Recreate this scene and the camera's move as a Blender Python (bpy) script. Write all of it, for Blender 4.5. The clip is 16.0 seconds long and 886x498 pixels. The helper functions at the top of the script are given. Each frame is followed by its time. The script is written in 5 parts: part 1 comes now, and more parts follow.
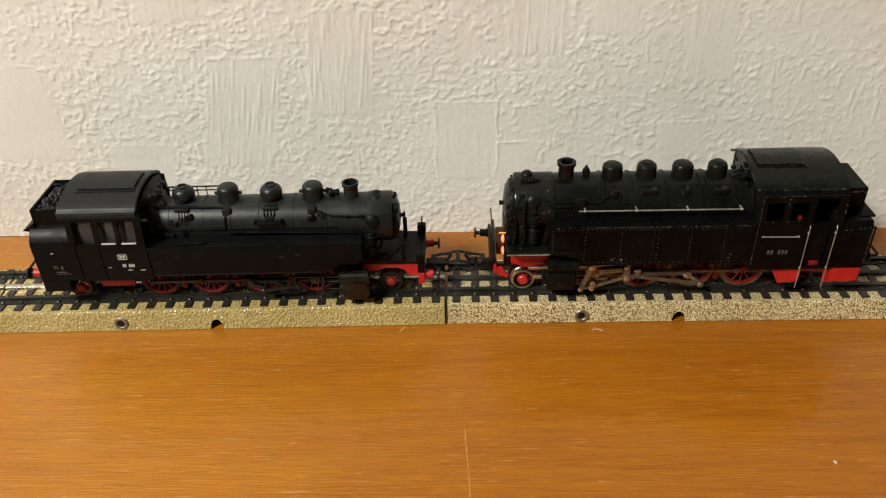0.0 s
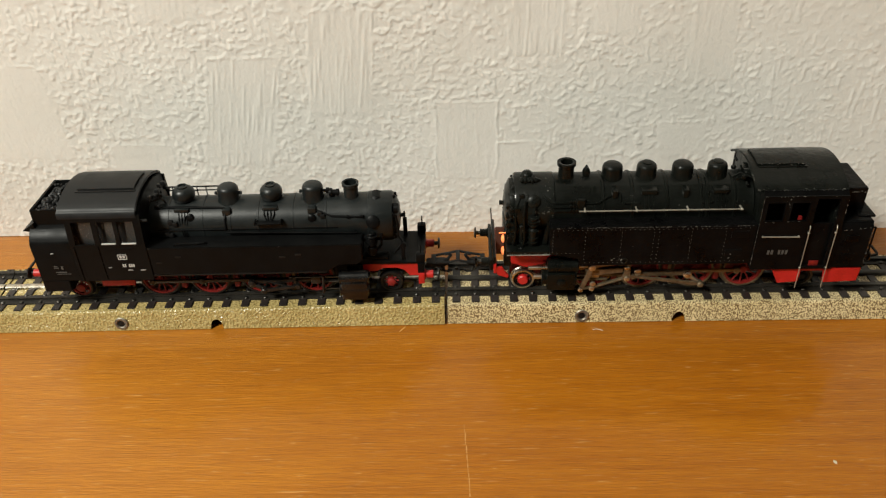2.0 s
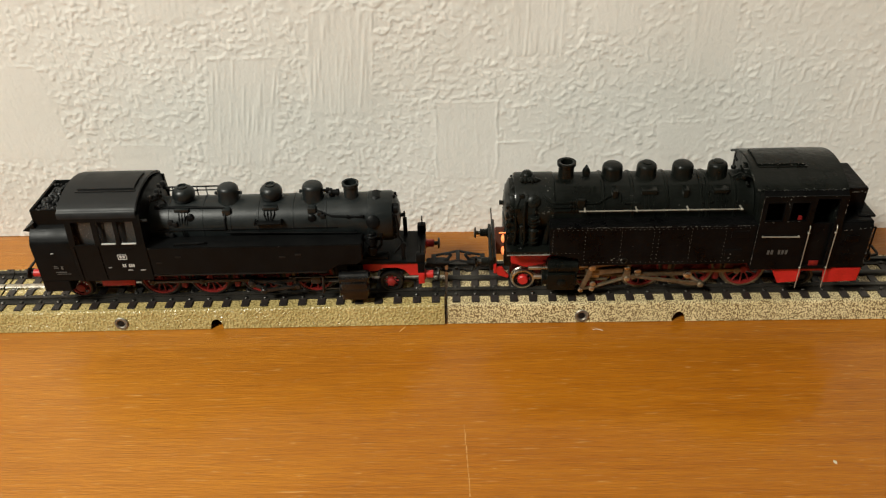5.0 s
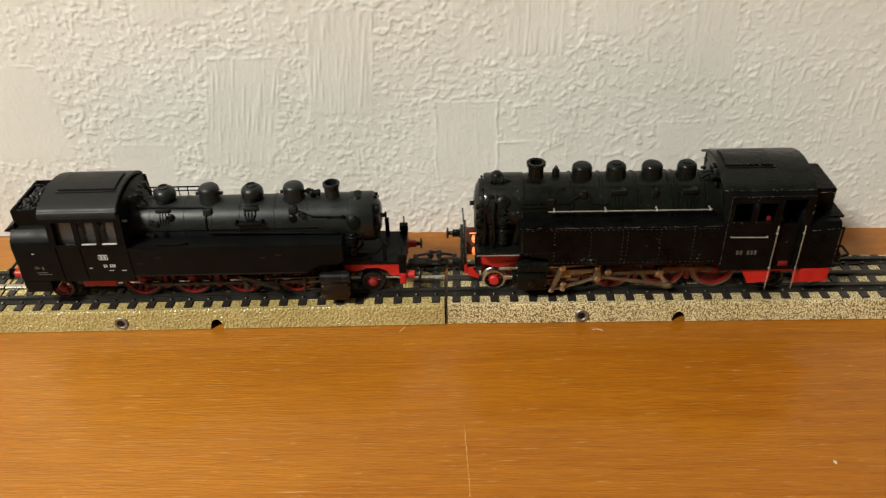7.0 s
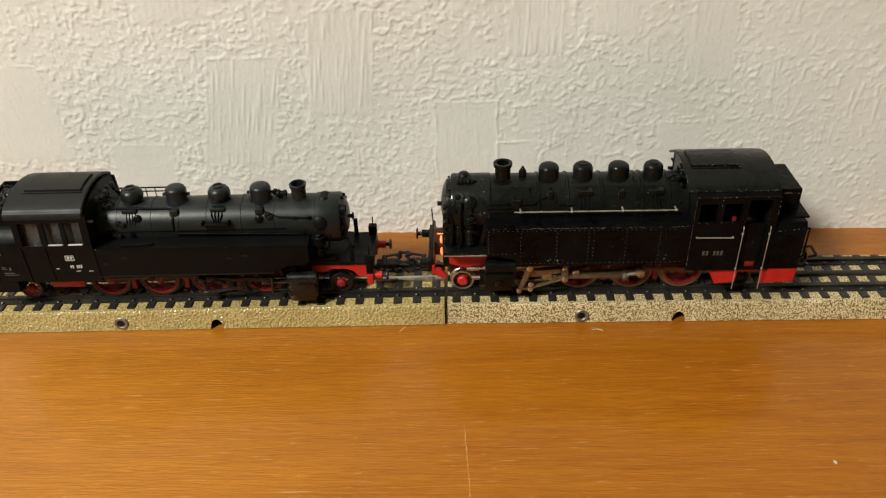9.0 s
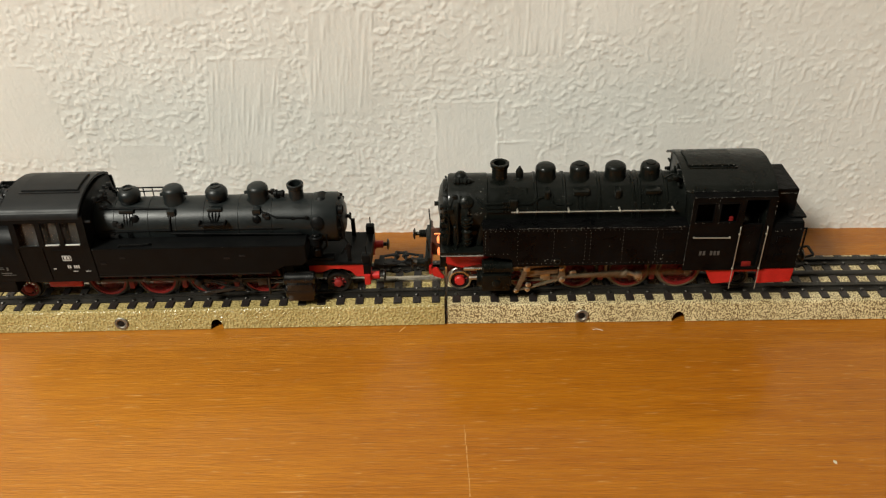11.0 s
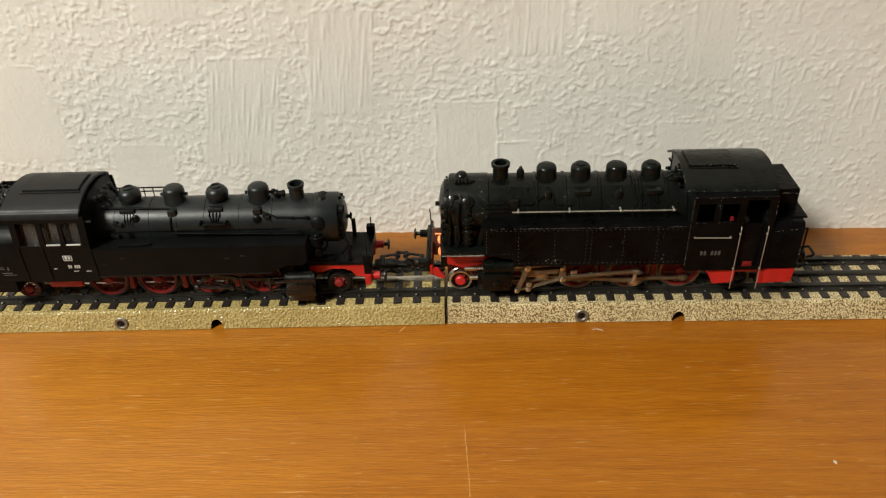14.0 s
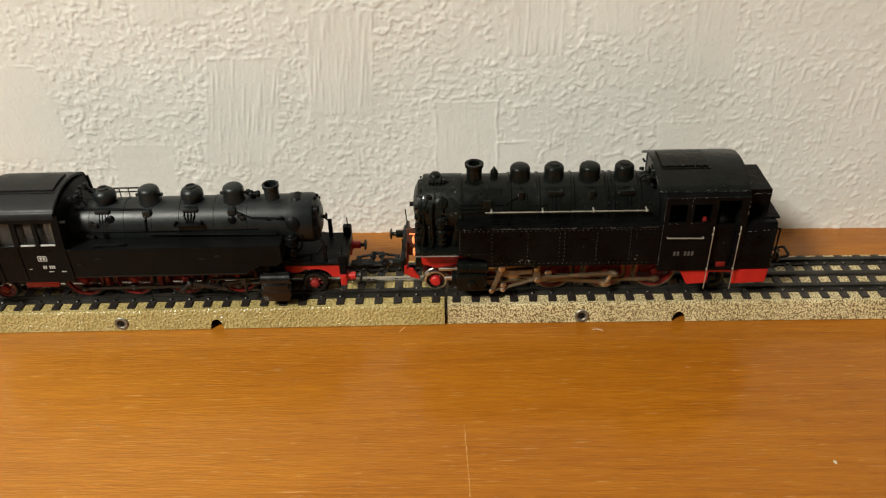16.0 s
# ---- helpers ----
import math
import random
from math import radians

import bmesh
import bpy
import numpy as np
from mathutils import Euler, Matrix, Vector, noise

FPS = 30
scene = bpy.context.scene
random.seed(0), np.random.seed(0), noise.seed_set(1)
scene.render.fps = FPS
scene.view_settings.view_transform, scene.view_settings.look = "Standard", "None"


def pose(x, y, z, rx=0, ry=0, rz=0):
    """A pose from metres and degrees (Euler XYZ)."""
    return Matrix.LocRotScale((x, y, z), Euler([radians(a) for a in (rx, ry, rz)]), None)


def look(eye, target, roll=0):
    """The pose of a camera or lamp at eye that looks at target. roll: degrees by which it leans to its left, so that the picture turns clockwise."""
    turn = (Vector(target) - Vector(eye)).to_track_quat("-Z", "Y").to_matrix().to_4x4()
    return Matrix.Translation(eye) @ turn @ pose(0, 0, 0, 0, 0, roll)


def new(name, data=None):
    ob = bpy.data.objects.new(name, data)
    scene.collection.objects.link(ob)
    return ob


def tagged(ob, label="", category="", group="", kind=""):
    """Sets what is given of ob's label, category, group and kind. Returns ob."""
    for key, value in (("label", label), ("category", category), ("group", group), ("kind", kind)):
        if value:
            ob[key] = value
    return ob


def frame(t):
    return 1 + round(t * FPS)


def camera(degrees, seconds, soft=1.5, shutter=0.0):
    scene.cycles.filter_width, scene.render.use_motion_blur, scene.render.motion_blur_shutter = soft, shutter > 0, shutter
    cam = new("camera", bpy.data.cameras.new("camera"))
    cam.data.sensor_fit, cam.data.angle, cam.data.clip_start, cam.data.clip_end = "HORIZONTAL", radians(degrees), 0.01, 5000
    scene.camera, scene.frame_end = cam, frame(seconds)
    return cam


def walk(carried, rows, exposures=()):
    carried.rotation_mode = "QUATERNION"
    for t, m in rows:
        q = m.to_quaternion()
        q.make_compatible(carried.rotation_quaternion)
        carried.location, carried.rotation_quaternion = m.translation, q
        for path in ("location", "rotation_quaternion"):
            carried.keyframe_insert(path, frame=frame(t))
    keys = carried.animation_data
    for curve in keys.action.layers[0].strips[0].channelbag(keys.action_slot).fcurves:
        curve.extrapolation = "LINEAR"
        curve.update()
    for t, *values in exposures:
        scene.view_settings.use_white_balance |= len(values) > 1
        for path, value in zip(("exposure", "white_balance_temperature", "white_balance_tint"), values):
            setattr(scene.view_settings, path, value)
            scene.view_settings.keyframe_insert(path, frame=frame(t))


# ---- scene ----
import collections

# ---------------------------------------------------------------- camera
cam = camera(57.75, 16.0, soft=1.25, shutter=0.9)
VIEW = look((0.00792, -0.24548, 0.20078), (-0.00061, 0.00320, 0.03319), -1.894)
walk(cam, [(0.0, VIEW), (16.0, VIEW)])

# ---------------------------------------------------------------- light
world = bpy.data.worlds.new("room_air")
scene.world = world
world.use_nodes = True
world.node_tree.nodes["Background"].inputs[0].default_value = (1.0, 0.95, 0.88, 1)
world.node_tree.nodes["Background"].inputs[1].default_value = 0.012


def room_lamp(name, eye, target, power, size, colour):
    data = bpy.data.lights.new(name, "AREA")
    data.shape, data.size, data.energy, data.color = "DISK", size, power, colour
    ob = new(name, data)
    ob.matrix_basis = look(eye, target)
    return ob


room_lamp("ceiling_light", (-1.05, -0.97, 1.44), (0.0, 0.0, 0.0), 52.0, 0.36, (0.99, 0.98, 0.875))
scene.view_settings.exposure = 0.0

# ---------------------------------------------------------------- materials
MM = 0.001


def nodes_of(name):
    m = bpy.data.materials.new(name)
    m.use_nodes = True
    t = m.node_tree
    return m, t, t.nodes["Principled BSDF"]


def add(t, kind, **values):
    n = t.nodes.new(kind)
    for k, v in values.items():
        n.inputs[k].default_value = v
    return n


def ramp(t, source, stops):
    n = t.nodes.new("ShaderNodeValToRGB")
    e = n.color_ramp.elements
    while len(e) < len(stops):
        e.new(0.5)
    for i, (at, c) in enumerate(stops):
        e[i].position = at
        e[i].color = (*c, 1) if len(c) == 3 else c
    t.links.new(source, n.inputs[0])
    return n


def coords(t, scale=(1, 1, 1), turn=(0, 0, 0)):
    c = t.nodes.new("ShaderNodeTexCoord")
    m = t.nodes.new("ShaderNodeMapping")
    m.inputs["Scale"].default_value = scale
    m.inputs["Rotation"].default_value = turn
    t.links.new(c.outputs["Object"], m.inputs["Vector"])
    return m.outputs[0]


def noise_tex(t, vec, scale, detail=4, rough=0.55, distortion=0.0):
    n = add(t, "ShaderNodeTexNoise", Scale=scale, Detail=detail, Roughness=rough, Distortion=distortion)
    t.links.new(vec, n.inputs["Vector"])
    return n


def bump(t, bsdf, height, strength, distance, before=None):
    b = add(t, "ShaderNodeBump", Strength=strength, Distance=distance)
    t.links.new(height, b.inputs["Height"])
    if before:
        t.links.new(before, b.inputs["Normal"])
    t.links.new(b.outputs[0], bsdf.inputs["Normal"])
    return b.outputs[0]


def paint(name, dark, light, rough=0.45, metal=0.0, grain=900.0, patches=120.0, relief=0.15, spread=0.15, spec=0.5):
    """Paint or metal with fine grain, large patches and uneven gloss."""
    m, t, b = nodes_of(name)
    v = coords(t)
    big, fine = noise_tex(t, v, patches, 5, 0.6), noise_tex(t, v, grain, 3, 0.6)
    mix = add(t, "ShaderNodeMix")
    mix.inputs[0].default_value = 0.4
    t.links.new(big.outputs[0], mix.inputs[2])
    t.links.new(fine.outputs[0], mix.inputs[3])
    c = ramp(t, mix.outputs[0], [(0.35, dark), (0.68, light)])
    t.links.new(c.outputs[0], b.inputs["Base Color"])
    g = add(t, "ShaderNodeMapRange")
    g.inputs[1].default_value, g.inputs[2].default_value = 0.3, 0.7
    g.inputs[3].default_value, g.inputs[4].default_value = rough - spread * 0.5, rough + spread
    t.links.new(big.outputs[0], g.inputs[0])
    t.links.new(g.outputs[0], b.inputs["Roughness"])
    b.inputs["Metallic"].default_value = metal
    b.inputs["Specular IOR Level"].default_value = spec
    bump(t, b, fine.outputs[0], relief, 0.0002)
    return m


def chipped(name, base, chip, rough, amount, edge=0.02, spec=0.12, coat=0.3):
    """Old gloss paint, rubbed through to the metal in small spots."""
    m, t, b = nodes_of(name)
    v = coords(t)
    spots, big, fine = noise_tex(t, v, 900, 3, 0.7), noise_tex(t, v, 90, 4, 0.6), noise_tex(t, v, 1500, 2, 0.6)
    s = t.nodes.new("ShaderNodeMath")
    s.operation = "MULTIPLY"
    t.links.new(spots.outputs[0], s.inputs[0])
    t.links.new(big.outputs[0], s.inputs[1])
    r = ramp(t, s.outputs[0], [(amount, (0, 0, 0)), (amount + edge, (1, 1, 1))])
    mix = t.nodes.new("ShaderNodeMix")
    mix.data_type = "RGBA"
    t.links.new(r.outputs[0], mix.inputs[0])
    tone = ramp(t, big.outputs[0], [(0.3, base), (0.75, tuple(1.7 * k + 0.002 for k in base))])
    t.links.new(tone.outputs[0], mix.inputs[6])
    mix.inputs[7].default_value = (*chip, 1)
    t.links.new(mix.outputs[2], b.inputs["Base Color"])
    g = add(t, "ShaderNodeMapRange")
    g.inputs[1].default_value, g.inputs[2].default_value = 0.3, 0.7
    g.inputs[3].default_value, g.inputs[4].default_value = rough - 0.08, rough + 0.16
    t.links.new(big.outputs[0], g.inputs[0])
    t.links.new(g.outputs[0], b.inputs["Roughness"])
    b.inputs["Specular IOR Level"].default_value = spec
    b.inputs["Coat Weight"].default_value = coat
    b.inputs["Coat Roughness"].default_value = 0.05
    lumps = noise_tex(t, v, 260, 3, 0.5)
    n = bump(t, b, fine.outputs[0], 0.2, 0.0003)
    bump(t, b, lumps.outputs[0], 0.32, 0.0012, n)
    return m


def oak(name):
    """Warm lacquered oak veneer, grain along x."""
    m, t, b = nodes_of(name)
    wide = noise_tex(t, coords(t, (1.2, 11, 11), (0, 0, 0.02)), 7, 6, 0.62, 0.9)
    grain = noise_tex(t, coords(t, (1.0, 22, 22)), 26, 6, 0.68, 0.25)
    pores = noise_tex(t, coords(t, (1.0, 15, 15), (0, 0, 0.012)), 105, 4, 0.62, 0.2)
    flecks = noise_tex(t, coords(t, (1.0, 13, 13), (0, 0, 0.02)), 95, 3, 0.65, 0.5)
    mix = add(t, "ShaderNodeMix")
    mix.inputs[0].default_value = 0.55
    t.links.new(wide.outputs[0], mix.inputs[2])
    t.links.new(grain.outputs[0], mix.inputs[3])
    c = ramp(t, mix.outputs[0], [(0.28, (0.225, 0.063, 0.0030)), (0.47, (0.315, 0.099, 0.0048)), (0.70, (0.41, 0.145, 0.008))])
    p = ramp(t, pores.outputs[0], [(0.31, (0.52, 0.40, 0.25)), (0.41, (0.93, 0.91, 0.87)), (0.6, (1.05, 1.05, 1.05))])
    dark = t.nodes.new("ShaderNodeMix")
    dark.data_type, dark.blend_type = "RGBA", "MULTIPLY"
    dark.inputs[0].default_value = 0.62
    t.links.new(c.outputs[0], dark.inputs[6])
    t.links.new(p.outputs[0], dark.inputs[7])
    # pale flecks: veneer grain, with lamp glints on the pores put into the colour
    f = ramp(t, flecks.outputs[0], [(0.61, (0, 0, 0)), (0.75, (0.45, 0.45, 0.45))])
    pale = t.nodes.new("ShaderNodeMix")
    pale.data_type = "RGBA"
    t.links.new(f.outputs[0], pale.inputs[0])
    t.links.new(dark.outputs[2], pale.inputs[6])
    pale.inputs[7].default_value = (0.72, 0.44, 0.18, 1)
    t.links.new(pale.outputs[2], b.inputs["Base Color"])
    smear = noise_tex(t, coords(t), 22, 4, 0.6)
    g = add(t, "ShaderNodeMapRange")
    g.inputs[1].default_value, g.inputs[2].default_value = 0.3, 0.7
    g.inputs[3].default_value, g.inputs[4].default_value = 0.49, 0.56
    t.links.new(smear.outputs[0], g.inputs[0])
    t.links.new(g.outputs[0], b.inputs["Roughness"])
    b.inputs["Specular IOR Level"].default_value = 0.8
    b.inputs["Specular Tint"].default_value = (1.0, 0.52, 0.10, 1)
    b.inputs["Anisotropic"].default_value = 0.85
    b.inputs["Coat Weight"].default_value = 0.45
    b.inputs["Coat Roughness"].default_value = 0.16
    across = add(t, "ShaderNodeCombineXYZ", Y=1.0)
    t.links.new(across.outputs[0], b.inputs["Tangent"])
    n = bump(t, b, flecks.outputs[0], 0.5, 0.0008, bump(t, b, pores.outputs[0], 0.22, 0.0005))
    bump(t, b, smear.outputs[0], 0.05, 0.002, n)
    return m


def plaster(name):
    m, t, b = nodes_of(name)
    v = coords(t)
    big, fine = noise_tex(t, v, 14, 4), noise_tex(t, v, 700, 4, 0.6)
    c = ramp(t, big.outputs[0], [(0.3, (0.70, 0.68, 0.63)), (0.7, (0.80, 0.785, 0.74))])
    t.links.new(c.outputs[0], b.inputs["Base Color"])
    b.inputs["Roughness"].default_value = 0.6
    b.inputs["Specular IOR Level"].default_value = 0.3
    bump(t, b, fine.outputs[0], 0.25, 0.0005)
    return m


def tin_ballast(name, ground, vein, scale, cover, gloss, relief, worm, stops):
    """Printed and embossed tinplate ballast."""
    m, t, b = nodes_of(name)
    v = coords(t)
    n, big = noise_tex(t, v, scale, 0.0, 0.5, worm), noise_tex(t, v, 60, 3)
    r = ramp(t, n.outputs[0], [(cover + d, (ground, vein)[k]) for d, k in stops])
    tone = ramp(t, big.outputs[0], [(0.3, (0.82, 0.8, 0.74)), (0.7, (1, 1, 1))])
    mul = t.nodes.new("ShaderNodeMix")
    mul.data_type, mul.blend_type = "RGBA", "MULTIPLY"
    mul.inputs[0].default_value = 1.0
    t.links.new(r.outputs[0], mul.inputs[6])
    t.links.new(tone.outputs[0], mul.inputs[7])
    t.links.new(mul.outputs[2], b.inputs["Base Color"])
    b.inputs["Roughness"].default_value = gloss
    bump(t, b, n.outputs[0], relief, 0.0008)
    return m


def glow(name, colour, strength):
    m, t, b = nodes_of(name)
    b.inputs["Base Color"].default_value = (*colour, 1)
    b.inputs["Emission Color"].default_value = (*colour, 1)
    b.inputs["Emission Strength"].default_value = strength
    return m


def glass(name):
    m, t, b = nodes_of(name)
    b.inputs["Base Color"].default_value = (0.9, 0.92, 0.92, 1)
    b.inputs["Roughness"].default_value = 0.06
    b.inputs["Transmission Weight"].default_value = 1.0
    b.inputs["IOR"].default_value = 1.12
    return m


OAK, PLASTER = oak("lacquered_oak"), plaster("white_wall_paint")
# for walls and ceiling out of view, greyed to hold down bounced light
UNSEEN_ROOM = paint("unseen_room_grey", (0.36, 0.345, 0.315), (0.44, 0.42, 0.385), 0.7, 0, 60, 4, 0.1)
CARPET = paint("brown_floor", (0.1, 0.07, 0.045), (0.16, 0.11, 0.07), 0.8, 0, 90, 5, 0.3)
# one satin black; roof and boiler copies lighter, light from above put into them
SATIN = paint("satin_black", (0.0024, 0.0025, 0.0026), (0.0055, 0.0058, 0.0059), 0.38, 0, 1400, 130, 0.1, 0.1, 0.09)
LIT_ROOF_SATIN = paint("lit_roof_satin_black", (0.0055, 0.0058, 0.006), (0.010, 0.0105, 0.011), 0.44, 0, 1400, 130, 0.1, 0.1, 0.26)
CYLINDER_BLACK = paint("glossy_black_plastic", (0.003, 0.003, 0.003), (0.007, 0.007, 0.007), 0.2, 0, 1400, 160, 0.1, 0.1, 0.5)
GLOSS = chipped("old_gloss_black", (0.0026, 0.0032, 0.0025), (0.20, 0.195, 0.17), 0.30, 0.425, 0.03, 0.10, 0.21)
LIT_BOILER_SATIN = paint("lit_boiler_satin_black", (0.0055, 0.0072, 0.0074), (0.010, 0.0128, 0.013), 0.35, 0, 1400, 130, 0.12, 0.12, 0.34)
# same chipped gloss black, darkened for upright sides: their weaker light is painted in
SHADED_SIDE_GLOSS = chipped("shaded_side_black", (0.0016, 0.0016, 0.0016), (0.24, 0.23, 0.2), 0.30, 0.42, 0.03, 0.05, 0.07)
SOOT = paint("black_plastic", (0.003, 0.003, 0.003), (0.008, 0.008, 0.008), 0.5, 0, 1600, 200, 0.25, 0.15, 0.3)
COAL = paint("coal", (0.005, 0.005, 0.0055), (0.018, 0.018, 0.019), 0.4, 0, 1800, 500, 0.6, 0.3)
RED = paint("signal_red", (0.36, 0.010, 0.009), (0.54, 0.018, 0.015), 0.42, 0, 1200, 140, 0.1)
# signal red darkened: shade under the tanks put in; also on dimmer small parts
SHADED_RED = paint("shaded_red", (0.13, 0.006, 0.005), (0.28, 0.012, 0.010), 0.5, 0, 1200, 200, 0.15)
ROD_BLACK = paint("blackened_rod", (0.018, 0.017, 0.016), (0.06, 0.057, 0.053), 0.36, 0.8, 1300, 200, 0.1)
PLATFORM_EDGE = chipped("rubbed_platform_edge", (0.16, 0.155, 0.14), (0.42, 0.40, 0.36), 0.4, 0.27, 0.08, 0.3, 0.0)
LAMP_CASE = paint("dark_lamp_case", (0.05, 0.02, 0.014), (0.09, 0.034, 0.022), 0.5, 0, 1200, 200, 0.15)
STEEL = paint("dark_steel", (0.05, 0.047, 0.043), (0.16, 0.15, 0.135), 0.34, 1.0, 1300, 200, 0.1)
NICKEL = paint("worn_nickel", (0.48, 0.44, 0.37), (0.74, 0.69, 0.60), 0.28, 1.0, 1200, 150, 0.1)
EYELET_METAL = paint("dull_nickel", (0.2, 0.18, 0.145), (0.38, 0.345, 0.285), 0.5, 0.85, 1200, 150, 0.1)
HANDRAIL = paint("worn_handrail", (0.26, 0.24, 0.2), (0.45, 0.42, 0.35), 0.42, 0.55, 1200, 150, 0.1)
BOLT = paint("bright_bolt", (0.42, 0.38, 0.32), (0.66, 0.6, 0.52), 0.25, 1.0, 1200, 150, 0.1)
WORN = paint("bare_metal_wear", (0.07, 0.068, 0.06), (0.26, 0.25, 0.225), 0.4, 0.3, 1600, 500, 0.2)
COPPER = paint("tarnished_rod", (0.095, 0.070, 0.042), (0.27, 0.215, 0.138), 0.38, 0.65, 900, 160, 0.2)
RAIL = paint("dark_rail_steel", (0.013, 0.012, 0.010), (0.045, 0.040, 0.033), 0.42, 0.4, 1000, 90, 0.2)
SLEEPER = paint("black_brown_sleeper", (0.013, 0.010, 0.009), (0.030, 0.023, 0.020), 0.42, 0, 1200, 200, 0.2)
OLIVE_TIN = tin_ballast("olive_gold_tinplate", (0.49, 0.385, 0.165), (0.37, 0.285, 0.11), 1150, 0.44, 0.23, 0.75, 0.35, ((-0.04, 1), (0.1, 0)))
CREAM_TIN = tin_ballast("cream_veined_tinplate", (0.74, 0.63, 0.375), (0.16, 0.10, 0.037), 1950, 0.486, 0.34, 0.3, 0.4, ((-0.03, 1), (0.025, 0)))
PRINT = paint("white_print", (0.40, 0.40, 0.38), (0.62, 0.62, 0.6), 0.5)
GREY_PRINT = paint("grey_print", (0.05, 0.05, 0.047), (0.10, 0.098, 0.092), 0.5)
PALE_INTERIOR = paint("grey_interior", (0.016, 0.017, 0.018), (0.034, 0.035, 0.036), 0.35)
CHIP = paint("pale_chip", (0.42, 0.36, 0.27), (0.6, 0.53, 0.42), 0.6)
SCRATCH = paint("scratched_lacquer", (0.4, 0.18, 0.04), (0.58, 0.32, 0.11), 0.5)
LAMP_GLOW = glow("bulb_glow", (1.0, 0.27, 0.085), 0.85)
PANE = glass("window_glass")


# ---------------------------------------------------------------- shape helpers (millimetres)
def part(name, bm, material, parent, label="", at=None, smooth=38):
    me = bpy.data.meshes.new(name)
    bmesh.ops.recalc_face_normals(bm, faces=bm.faces)
    bmesh.ops.scale(bm, vec=(MM, MM, MM), verts=bm.verts)
    for f in bm.faces:
        f.smooth = True
    bm.to_mesh(me)
    bm.free()
    me.set_sharp_from_angle(angle=radians(smooth))
    me.materials.append(material)
    ob = new(name, me)
    if parent:
        ob.parent = parent
    if at:
        ob.location = [k * MM for k in at]
    if label:
        tagged(ob, label)
    return ob


def merge(bm, t):
    me = bpy.data.meshes.new("piece")
    t.to_mesh(me)
    t.free()
    bm.from_mesh(me)
    bpy.data.meshes.remove(me)


def box(bm, x0, x1, y0, y1, z0, z1, bev=0.2):
    t = bmesh.new()
    bmesh.ops.create_cube(t, size=1)
    bmesh.ops.scale(t, vec=(x1 - x0, y1 - y0, z1 - z0), verts=t.verts)
    bmesh.ops.translate(t, vec=((x0 + x1) / 2, (y0 + y1) / 2, (z0 + z1) / 2), verts=t.verts)
    bev = min(bev, 0.4 * min(abs(x1 - x0), abs(y1 - y0), abs(z1 - z0)))
    if bev > 0:
        bmesh.ops.bevel(t, geom=t.edges[:], offset=bev, segments=2, affect="EDGES", profile=0.6)
    merge(bm, t)
    return bm


def prism(bm, pts, a, b, axis="y", bev=0.2):
    """A polygon drawn in the plane across axis, drawn out from a to b along it."""
    t = bmesh.new()
    put = {"y": lambda p, k: (p[0], k, p[1]), "x": lambda p, k: (k, p[0], p[1]), "z": lambda p, k: (p[0], p[1], k)}[axis]
    lo, hi = [t.verts.new(put(p, a)) for p in pts], [t.verts.new(put(p, b)) for p in pts]
    t.faces.new(lo), t.faces.new(hi[::-1])
    n = len(pts)
    for i in range(n):
        t.faces.new((lo[i], hi[i], hi[(i + 1) % n], lo[(i + 1) % n]))
    bmesh.ops.recalc_face_normals(t, faces=t.faces)
    if bev > 0:
        bmesh.ops.bevel(t, geom=t.edges[:], offset=bev, segments=2, affect="EDGES", clamp_overlap=True)
    merge(bm, t)
    return bm


def lathe(bm, centre, axis, profile, seg=28):
    """Turns (radius, height) pairs round an axis through centre."""
    turn = Vector(axis).to_track_quat("Z", "Y").to_matrix()
    rings = []
    for r, h in profile:
        rings.append([bm.verts.new(Vector(centre) + turn @ Vector((max(r, 0.001) * math.cos(2 * math.pi * k / seg), max(r, 0.001) * math.sin(2 * math.pi * k / seg), h))) for k in range(seg)])
    for u, v in zip(rings, rings[1:]):
        for k in range(seg):
            bm.faces.new((u[k], u[(k + 1) % seg], v[(k + 1) % seg], v[k]))
    return bm


def rod(bm, a, b, r, seg=10, bev=0.0):
    a, b = Vector(a), Vector(b)
    d = (b - a).length
    e = min(bev, r * 0.5)
    lathe(bm, a, b - a, [(0, 0), (r - e, 0), (r, e), (r, d - e), (r - e, d), (0, d)], seg)
    return bm


def tube(bm, pts, r, seg=8):
    for a, b in zip(pts, pts[1:]):
        rod(bm, a, b, r, seg)
    for p in pts[1:-1]:
        bmesh.ops.create_icosphere(bm, subdivisions=1, radius=r * 1.02, matrix=Matrix.Translation(p))
    return bm


def thing(name, label, category, m=None, group="", kind=""):
    ob = new(name)
    ob.empty_display_size = 0.01
    if m:
        ob.matrix_basis = m
    return tagged(ob, label, category, group, kind)


# ---------------------------------------------------------------- the room
def field(rng, nz, nx, length, step, stretch=1.0):
    """A smooth random field of unit spread with bumps about `length` mm wide."""
    spec = np.fft.rfft2(rng.standard_normal((nz, nx)))
    fz, fx = np.fft.fftfreq(nz, step)[:, None], np.fft.rfftfreq(nx, step)[None, :]
    k = np.sqrt((fz * stretch) ** 2 + fx ** 2) * length
    out = np.fft.irfft2(spec * np.exp(-(k * 1.6) ** 2), s=(nz, nx))
    return (out - out.mean()) / out.std()


